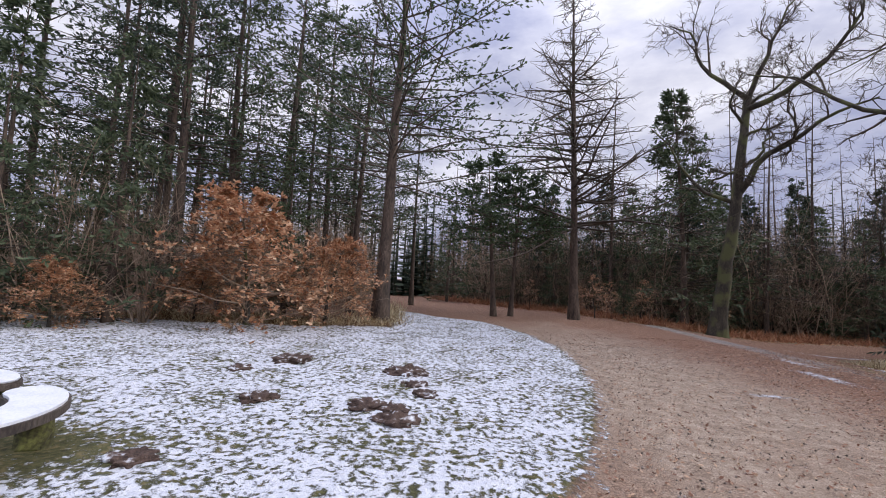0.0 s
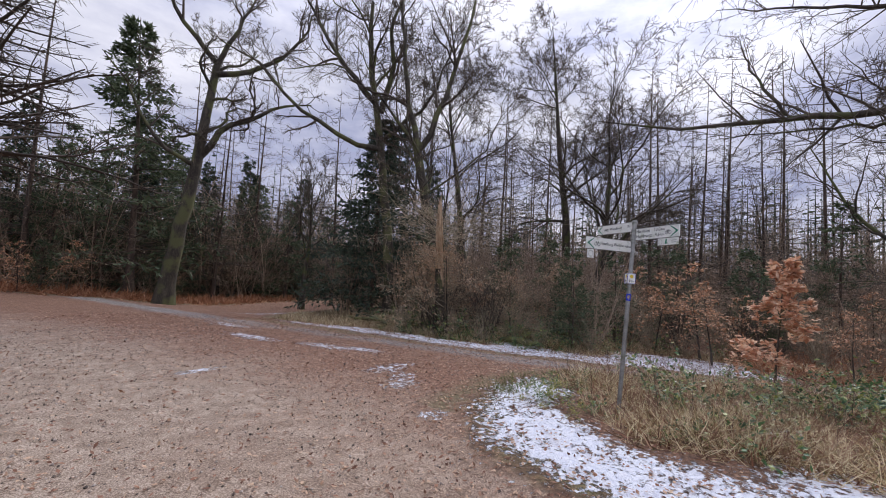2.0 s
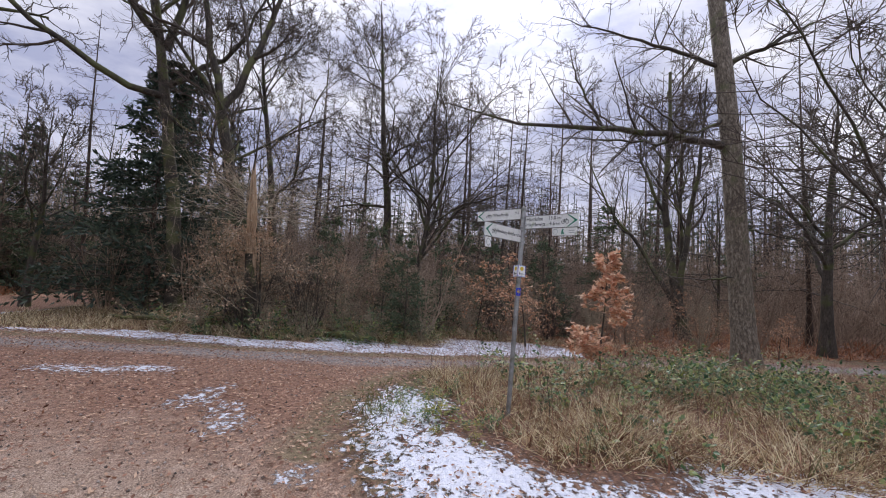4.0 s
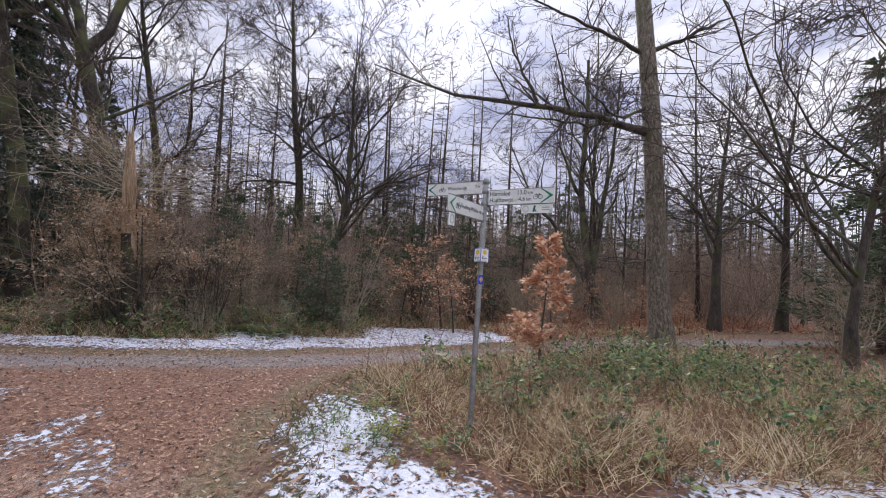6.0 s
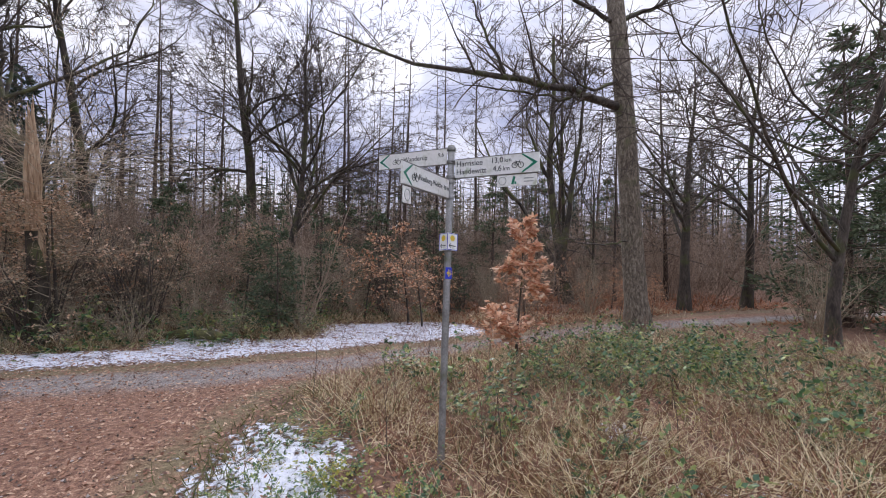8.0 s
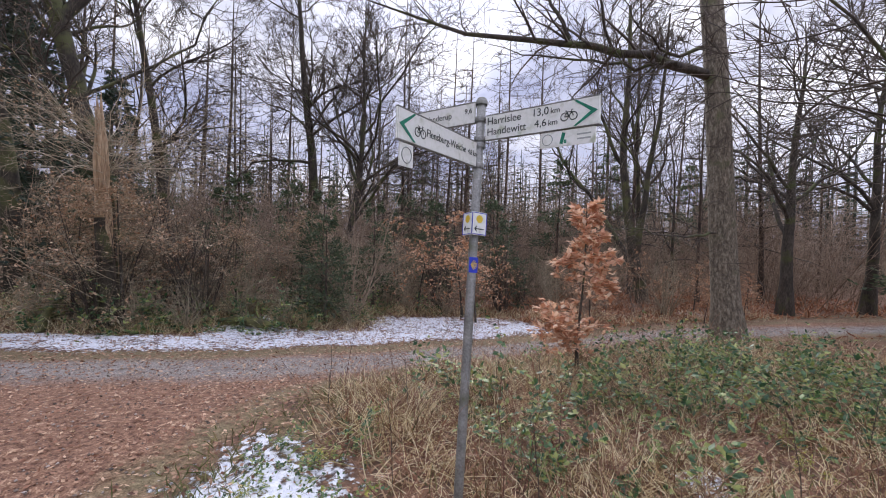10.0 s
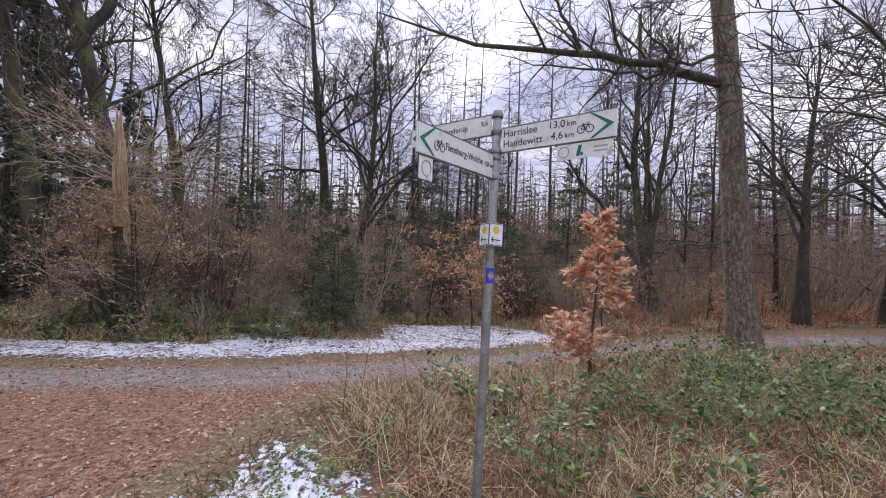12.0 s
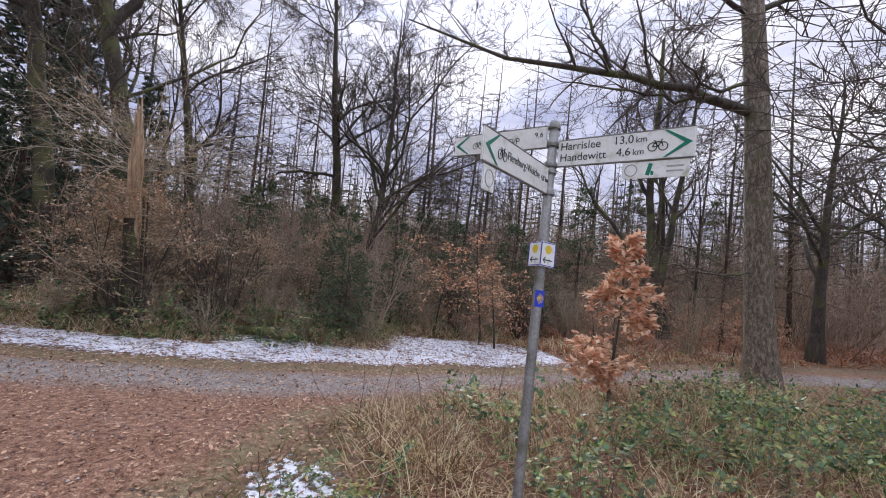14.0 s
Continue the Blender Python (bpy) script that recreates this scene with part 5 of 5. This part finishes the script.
def brushwood(seed, n, r0, r1, hi, stems, r, b0=-66, b1=160):
    """The tangle of saplings between the trunks, too dense to count."""
    g = np.random.default_rng(seed)
    s = Shape()
    a, d = np.radians(g.uniform(b0, b1, n * 2)), np.sqrt(g.uniform(r0 * r0, r1 * r1, n * 2))
    X, Y = 4 + d * np.sin(a), 3 + d * np.cos(a)
    ok = (inside(ROAD, X, Y) < -1.5) & (inside(LAWN, X, Y) < -1.5) & (inside(STRIP, X, Y) < -1.5) & ~((X > 2) & (X < 16) & (Y > -10) & (Y < 5)) & ~((X < 19) & (Y > 11.8) & (Y < 20))
    X, Y = X[ok][:n], Y[ok][:n]
    n = len(X)
    B = np.repeat(np.stack([X, Y, ground_z(X, Y) - 0.1], 1), stems, 0)
    m = len(B)
    B[:, :2] += g.normal(0, 0.35, (m, 2))
    D = np.stack([g.normal(0, 0.4, m), g.normal(0, 0.4, m), np.ones(m)], 1)
    L = np.repeat(hi * g.uniform(0.45, 1.15, n), stems) * g.uniform(0.5, 1.1, m)
    P = shoots(g, B, D, L, 4, 0.16, 0.05)
    R = taper(np.full(m, r), 4, 0.3)
    s.tubes(P, R, 3)
    S, D, rn, u = offshoots(g, P, R, 10, 0.12, 1.0, 1.0, 0.25)
    s.tubes(shoots(g, S, D, np.repeat(L, 10) * g.uniform(0.14, 0.4, len(S)), 2, 0.1, 0.02), taper(np.maximum(rn * 0.6, 0.35 * r), 2, 0.4), 3)
    return s


lone("far_wood", far_wood(), NEEDLE_BLUE, Matrix(), "distant dark forest edge around the clearing", "forest", kind="stuff", smooth=False)
lone("brushwood", brushwood(91, 480, 19, 36, 5.4, 6, 0.014), TWIG_BROWN, Matrix(), "dense brown tangle of bare saplings between the trunks", "brushwood", kind="stuff")
lone("brushwood", brushwood(92, 520, 30, 54, 6.5, 6, 0.019), TWIG_BROWN, Matrix(), "far brown tangle of bare saplings deep in the wood", "brushwood", kind="stuff")
lone("brushwood", brushwood(94, 420, 29, 50, 10.5, 6, 0.03, -32, 62), TWIG_BROWN, Matrix(), "tall brown thicket of young larches beyond the track", "brushwood", kind="stuff")
lone("brushwood", brushwood(95, 260, 30, 47, 9.0, 6, 0.03, -2, 52), TWIG_DARK, Matrix(), "dark thicket of young trees beyond the track", "brushwood", kind="stuff")
lone("brushwood", brushwood(96, 380, 24, 46, 9.0, 6, 0.02, 52, 138), TWIG_BROWN, Matrix(), "tall brown thicket of young larches behind the snowy bank", "brushwood", kind="stuff")
lone("brushwood", brushwood(93, 160, 12.5, 21, 2.6, 6, 0.009), TWIG_BROWN, Matrix(), "low tangle of bare brown twigs along the wood's edge", "brushwood", kind="stuff")

# ---- verge plants ----


def grass(seed, n, where, hi, mat, name, label, lean=0.45, width=0.004):
    g = np.random.default_rng(seed)
    X, Y = where(g, n)
    n = len(X)
    S = np.stack([X, Y, ground_z(X, Y) - 0.03], 1)
    D = np.stack([g.normal(0, lean, n), g.normal(0, lean, n), np.ones(n)], 1)
    L = hi * g.uniform(0.45, 1.2, n) * (0.85 + 0.4 * np.sin(X * 1.9 + 1.3 * np.sin(Y * 1.1)) * np.sin(Y * 2.1))
    P = shoots(g, S, D, L, 4, 0.22, -0.14)
    side = unit(np.cross(D, g.normal(size=D.shape)))[:, None, :] * (width * np.array([1, 0.9, 0.7, 0.12]))[None, :, None]
    V = np.stack([P - side, P + side], 2)
    idx = np.arange(n * 8).reshape(n, 4, 2)
    F = np.stack([idx[:, :-1, 0], idx[:, :-1, 1], idx[:, 1:, 1], idx[:, 1:, 0]], -1).reshape(-1, 4)
    s = Shape()
    s.add(V, F)
    return lone(name, s, mat, Matrix(), label, "grass", kind="stuff")


VERGE = [(6.9, 2.1), (7.7, 2.4), (8.5, 2.9), (9.8, 3.1), (11.2, 1.9), (12.6, -1.2), (14.8, -5.4), (15.4, -9), (9, -9), (6.5, -6), (5.9, -2), (6.3, 0.2), (6.2, 1.6)]


def in_verge(g, n):
    X, Y = g.uniform(5.5, 15.5, n * 3), g.uniform(-9, 4, n * 3)
    clump = np.sin(X * 3.1 + 2 * np.sin(Y * 1.7)) * np.sin(Y * 3.7 + 1.5 * np.sin(X * 2.1))
    near = 1.25 - 0.055 * np.hypot(X - 5, Y - 2) - 0.06 * np.clip(-Y - 1, 0, 9)
    ok = (inside(VERGE, X, Y) > 0.05 * g.normal(size=n * 3)) & (g.uniform(0, 1, n * 3) < near * (0.72 + 0.5 * clump))
    return X[ok][:n], Y[ok][:n]


def at_edges(g, n):
    pts = [(6.3, 3.5), (7.9, 3.7), (9.8, 3.3), (11.4, 1.9)]
    i = g.integers(0, 3, n)
    t = g.uniform(0, 1, n)
    p = np.array(pts)
    Q = p[i] * (1 - t[:, None]) + p[i + 1] * t[:, None]
    return Q[:, 0] + g.normal(0, 0.2, n), Q[:, 1] + g.normal(-0.12, 0.2, n)


def on_lawn(g, n):
    X, Y = g.uniform(-13, 2.6, n), g.uniform(1, 16, n)
    ok = (inside(LAWN, X, Y) > -0.05) & (np.sin(X * 5 + 3 * np.sin(Y * 2.2)) * np.sin(Y * 5.3 + 2 * np.sin(X * 1.9)) + g.normal(0, 0.5, n) > 0.35)
    return X[ok], Y[ok]


def lawn_back(g, n):
    p = np.array([(-20, 11.2), (-11.5, 12.6), (-8, 13.1), (-5.4, 13.9), (-3.2, 15.3), (-3.9, 19), (-4.7, 23.5)])
    i = g.integers(0, 6, n)
    t = g.uniform(0, 1, n)[:, None]
    Q = p[i] * (1 - t) + p[i + 1] * t
    return Q[:, 0] + g.normal(-0.2, 0.35, n), Q[:, 1] + g.normal(0.25, 0.35, n)


def road_back(g, n):
    p = np.array([(-4, 42), (1, 36), (7, 30.4), (9.4, 27.0), (12.8, 25.6), (17.3, 25.6), (23, 26.9)])
    i = g.integers(0, 6, n)
    t = g.uniform(0, 1, n)[:, None]
    Q = p[i] * (1 - t) + p[i + 1] * t
    return Q[:, 0] + g.normal(0.6, 0.9, n), Q[:, 1] + g.normal(1.0, 0.8, n)


def strip_back(g, n):
    p = np.array([(13.6, 15.8), (15.2, 12.2), (14.9, 9.4), (14.8, 7.2), (16.9, 7.2), (17.0, 6.0), (15.6, 4.7), (16.0, 3.6), (18.2, 3.6), (18.4, 0.8), (17.8, -1.2), (17.6, -4.5), (19.3, -11)])
    i = g.integers(0, 12, n)
    t = g.uniform(0, 1, n)[:, None]
    Q = p[i] * (1 - t) + p[i + 1] * t
    return Q[:, 0] + g.normal(0.55, 0.5, n), Q[:, 1] + g.normal(0.1, 0.4, n)


def corner(g, n):
    X, Y = g.uniform(13.2, 20, n), g.uniform(11.5, 19, n)
    ok = (inside(ROAD, X, Y) < -0.15) & (inside(STRIP, X, Y) < 0.1)
    return X[ok], Y[ok]


grass(110, 9000, corner, 0.36, GRASS_DRY, "corner_grass", "low dry grass on the corner between the tracks", 0.8, 0.008)
grass(111, 4000, corner, 0.25, GRASS_GREEN, "corner_green", "low green growth on the corner between the tracks", 0.9, 0.010)


def wood_floor(g, n):
    X, Y = g.uniform(15.5, 27, n), g.uniform(-20, 0, n)
    ok = (inside(ROAD, X, Y) < -0.2) & (inside(STRIP, X, Y) < 0)
    return X[ok], Y[ok]


grass(109, 15000, wood_floor, 0.34, BRACKEN, "dead_bracken", "rust-brown bracken and leaves on the wood's floor", 1.2, 0.022)
grass(101, 40000, in_verge, 0.44, GRASS_DRY, "dry_grass", "tall dry straw-coloured grass on the verge", 1.05, 0.0042)
grass(108, 8000, in_verge, 0.30, LITTER, "dead_fern", "brown dead fern fronds between the grass", 1.2, 0.010)
grass(102, 3500, in_verge, 0.30, GRASS_GREEN, "green_grass", "low green grass between the dry stalks", 0.6, 0.005)
grass(103, 1100, at_edges, 0.16, GRASS_GREEN, "verge_grass", "short green grass at the edge of the gravel", 0.7, 0.005)
grass(104, 42000, on_lawn, 0.055, GRASS_GREEN, "lawn_grass", "short green grass poking through the snow", 1.0, 0.005)
grass(105, 7000, lawn_back, 0.55, GRASS_DRY, "border_grass", "dry brown grass along the wood's edge", 0.5, 0.008)
grass(106, 13000, road_back, 0.62, BRACKEN, "dead_bracken", "low rust-brown bracken along the track", 0.8, 0.02)
grass(107, 15000, strip_back, 0.42, GRASS_DRY, "bank_grass", "dry brown stalks on the bank", 0.6, 0.006)


def bramble(seed):
    g = np.random.default_rng(seed)
    st, tw, Pn = shrub(seed, 0.75, 13, 1.0, (7,), 0.0035, 1.05, -0.12)
    return st, leaves_on(g, Pn, 7, 0.07, 0.1)


def canes(seed, n):
    """Thin red-brown bramble canes that arch through the grass, with their side shoots."""
    q = np.random.default_rng(seed)
    X, Y = in_verge(q, n)
    n = len(X)
    D = np.stack([q.normal(0, 0.6, n), q.normal(0, 0.6, n), np.ones(n)], 1)
    P = shoots(q, np.stack([X, Y, ground_z(X, Y) - 0.05], 1), D, q.uniform(0.5, 1.25, n), 7, 0.16, -0.10)
    R = taper(q.uniform(0.0018, 0.004, n), 7, 0.4)
    s = Shape()
    s.tubes(P, R, 3)
    S, D, rn, u = offshoots(q, P, R, 5, 0.3, 1.0, 0.8, 0.2)
    s.tubes(shoots(q, S, D, q.uniform(0.08, 0.3, len(S)), 3, 0.15, 0.0), taper(rn * 0.7, 3, 0.5), 3)
    return s


lone("bramble_canes", canes(120, 1300), CANE, Matrix(), "thin red-brown bramble canes arching through dry grass", "brambles", kind="stuff")

brambles = []
for i, (seed, x, y) in enumerate(((111, 8.0, 0.7), (112, 9.3, -1.3), (113, 7.6, -2.2))):
    st, lv = bramble(seed)
    ob = thing("bramble", upright(x, y), "low bramble with green and yellowing leaves in dry grass", "bramble", "brambles on the verge")
    tagged(part("stemwork", st, TWIG_BROWN, ob), kind="stuff")
    tagged(part("foliage", lv, LEAF_BRAMBLE, ob), kind="stuff")
    brambles.append(ob)
st, lv = bramble(114)
yellow = thing("bramble", upright(7.3, 2.75, 0, 0, 0, 0.5), "low bramble with yellow-green leaves at the snowy edge", "bramble", "brambles on the verge")
tagged(part("stemwork", st, CANE, yellow), kind="stuff")
tagged(part("foliage", lv, LEAF_YELLOW, yellow), kind="stuff")
for i, (x, y, sc) in enumerate([(6.75, 2.75, 0.4), (7.0, 2.35, 0.45), (6.6, 2.3, 0.35), (7.7, 3.2, 0.4), (8.2, 2.9, 0.5), (6.95, 3.15, 0.35), (7.9, -0.9, 0.5), (8.9, -3.0, 0.6), (10.6, 0.9, 0.45), (9.0, 2.5, 0.45), (8.4, -1.2, 0.5), (7.2, 0.0, 0.4)]):
    copy_thing(yellow, upright(x, y, 0, 0, i * 1.7, sc))
g = np.random.default_rng(12)
for i, (x, y) in enumerate([(9.9, 1.6), (9.7, -0.2), (10.6, -1.6), (10.9, 0.7), (8.5, -0.6), (8.3, -3.0), (9.4, -3.2), (10.4, -3.4), (11.4, -2.2), (11.9, -3.4), (7.2, -1.2), (7.1, -3.6), (8.9, -4.6), (10.2, -5.2), (12.2, -4.9),
                            (7.0, 0.6), (7.9, 1.5), (9.1, -2.3), (10.0, -2.6), (8.0, -4.2), (8.6, -2.0), (10.9, -2.9), (11.6, -1.3), (10.0, -4.4), (7.6, -3.0), (11.3, -4.6), (12.6, -3.0), (9.0, 0.4), (16.2, 7.9), (15.3, 9.6), (17.2, 5.6), (9.6, -1.0), (10.3, -0.6), (11.0, -1.9), (9.9, -3.4), (11.0, -3.9), (8.4, -2.6), (9.2, 1.1), (10.2, -1.3), (10.8, -2.4), (9.7, -2.9), (11.3, -3.0), (8.9, -1.8), (12.0, -2.4), (10.4, -4.0), (9.4, -0.4)]):
    copy_thing(brambles[i % 3], upright(x, y, 0, 0, g.uniform(0, 6), g.uniform(0.7, 1.15)))

for i, (x, y, sc) in enumerate([(15.3, 6.0, 1.3), (15.9, 5.1, 1.4), (16.3, 4.2, 1.3), (15.2, 7.6, 1.5), (15.0, 8.7, 1.4), (15.2, 10.3, 1.5), (15.7, 11.6, 1.4), (17.6, 4.0, 1.3), (18.7, 3.0, 1.3), (19.0, 1.5, 1.2), (18.7, 0.2, 1.0),
                                (16.0, 8.2, 1.6), (16.4, 9.5, 1.6), (16.6, 6.9, 1.5), (17.0, 5.2, 1.4), (16.9, 10.6, 1.6)] + [(7.0, 2.95, 0.4), (7.5, 2.7, 0.45), (7.95, 3.05, 0.4), (6.85, 2.15, 0.45), (6.6, 1.2, 0.4), (8.3, 3.25, 0.4), (7.35, 3.3, 0.35), (8.5, 2.6, 0.5)]):
    copy_thing(brambles[i % 3], upright(x, y, 0, 0, i * 2.3, sc))
for i, (x, y, sc) in enumerate([(17.2, 7.0, 0.7), (18.6, 5.6, 0.8)]):
    copy_thing(pale, upright(x, y, 0, 0, i * 1.9 + 0.6, sc))


def litter_leaves():
    """Fallen leaves and bits on the gravel and the verges."""
    q = np.random.default_rng(13)
    n = 165000
    X, Y = q.uniform(-1, 20, n), q.uniform(-9, 17, n)
    d = inside(ROAD, X, Y)
    keep = q.uniform(0, 1, n) < np.where(d > 0, np.clip(0.25 + 0.5 * np.exp(-d / 1.6) + 0.3 * (X > 6), 0, 0.9), 0.8)
    keep &= inside(LAWN, X, Y) < 0.3
    X, Y = X[keep], Y[keep]
    n = len(X)
    S = np.stack([X, Y, ground_z(X, Y) - 0.03 * soft(inside(ROAD, X, Y), 0.7) + 0.012], 1)
    D = np.stack([q.normal(size=n), q.normal(size=n), q.normal(0, 0.25, n)], 1)
    W = unit(np.cross(D, np.array([0, 0, 1.0]) + q.normal(0, 0.3, (n, 3)))) * q.uniform(0.006, 0.018, (n, 1))
    s = Shape()
    s.blades(S, D, W, q.uniform(0.02, 0.075, n))
    return s


def pebbles():
    """Loose stones on the gravel."""
    q = np.random.default_rng(14)
    n = 22000
    X, Y = q.uniform(-0.5, 12, n), q.uniform(0.5, 14, n)
    ok = (inside(ROAD, X, Y) > 0.1) & (inside(LAWN, X, Y) < -0.05)
    X, Y = X[ok], Y[ok]
    n = len(X)
    r = 0.005 + 0.014 * q.uniform(0, 1, n) ** 4
    C = np.stack([X, Y, ground_z(X, Y) - 0.033 + r * 0.3], 1)
    base = np.array([(1, 0, 0), (0, 1, 0), (-1, 0, 0), (0, -1, 0), (0, 0, 0.8), (0, 0, -0.8)], float)
    V = C[:, None, :] + r[:, None, None] * base[None] * q.uniform(0.6, 1.3, (n, 6, 1))
    tri = np.array([(0, 1, 4), (1, 2, 4), (2, 3, 4), (3, 0, 4), (1, 0, 5), (2, 1, 5), (3, 2, 5), (0, 3, 5)])
    s = Shape()
    s.add(V, (np.arange(n)[:, None, None] * 6 + tri[None]).reshape(-1, 3))
    return s


lone("loose_stones", pebbles(), PEBBLE, Matrix(), "small loose stones lying on the gravel track", "stones", kind="stuff", smooth=False)
lone("fallen_leaves", litter_leaves(), LITTER, Matrix(), "brown fallen leaves scattered over the gravel", "leaves", kind="stuff", smooth=False)


def mossy_log(x, y, turn, length, r, seed):
    q = np.random.default_rng(seed)
    ob = thing("fallen_branch", pose(x, y, float(ground_z(x, y)) + 0.02, 0, 0, turn), "mossy fallen branch lying in the brushwood", "branch", "fallen branches")
    P = shoots(q, np.array([[-length / 2, 0, r * 0.7]]), np.array([[1.0, 0, 0.06]]), np.array([length]), 9, 0.09, 0.0)
    s = Shape()
    R = taper(np.array([r]), 9, 0.5)
    R[:, 0] *= 0.05
    R[:, -1] *= 0.1
    s.tubes(P, R, 8)
    part("stem", s, MOSS_WOOD, ob)
    S, D, rn, u = offshoots(q, P, taper(np.array([r]), 9, 0.5), 9, 0.1, 1, 1.1, 0.2)
    P2, R2 = shoots(q, S, D, q.uniform(0.5, 1.4, 9), 5, 0.2, 0.0), taper(rn * 0.3, 5, 0.2)
    for i in range(9):
        s = Shape()
        s.tubes(P2[i:i + 1], R2[i:i + 1], 4)
        part("side_branch", s, MOSS_WOOD, ob)


for i, (x, y, t, le, r) in enumerate([(15.9, 6.9, 70, 3.4, 0.13), (16.8, 8.6, 120, 3.0, 0.1), (15.6, 10.9, 40, 3.2, 0.12), (17.3, 5.2, 95, 2.6, 0.09), (16.0, 13.2, 75, 3.0, 0.1)]):
    mossy_log(x, y, t, le, r, 200 + i)


def stalk(seed, h):
    q = np.random.default_rng(seed)
    ob = thing("dead_stalk", Matrix(), "thin dark dead stalk standing in the verge grass", "stalk", "dead stalks on the verge")
    P = shoots(q, np.array([[0, 0, -0.08]]), np.array([[0.0, 0, 1.0]]), np.array([h]), 7, 0.05, 0.05)
    R = taper(np.array([0.006]), 7, 0.35)
    s = Shape()
    s.tubes(P, R, 5)
    part("stem", s, TWIG_DARK, ob)
    S, D, rn, u = offshoots(q, P, R, 7, 0.35, 1.0, 0.7, 0.2)
    P2, R2 = shoots(q, S, D, q.uniform(0.1, 0.3, 7), 3, 0.1, 0.05), taper(rn * 0.6, 3, 0.5)
    for i in range(7):
        s = Shape()
        s.tubes(P2[i:i + 1], R2[i:i + 1], 3)
        part("side_shoot", s, TWIG_DARK, ob)
    return ob


stalks = [stalk(301, 1.0), stalk(302, 0.85)]
for i, (x, y) in enumerate([(9.2, 3.0), (8.8, 2.2), (7.8, 2.3), (8.2, 1.0), (9.6, 0.7), (8.9, -0.9), (10.2, -0.9), (7.5, -0.4), (9.9, -1.9), (8.1, -1.6), (10.6, 1.4), (7.4, 1.4)]):
    m = upright(x, y, 0.05 * math.sin(i * 2.1), 0.05 * math.cos(i * 1.7), i * 1.9, 0.8 + 0.05 * (i % 6))
    if i < 2:
        stalks[i].matrix_basis = m
    else:
        copy_thing(stalks[i % 2], m)
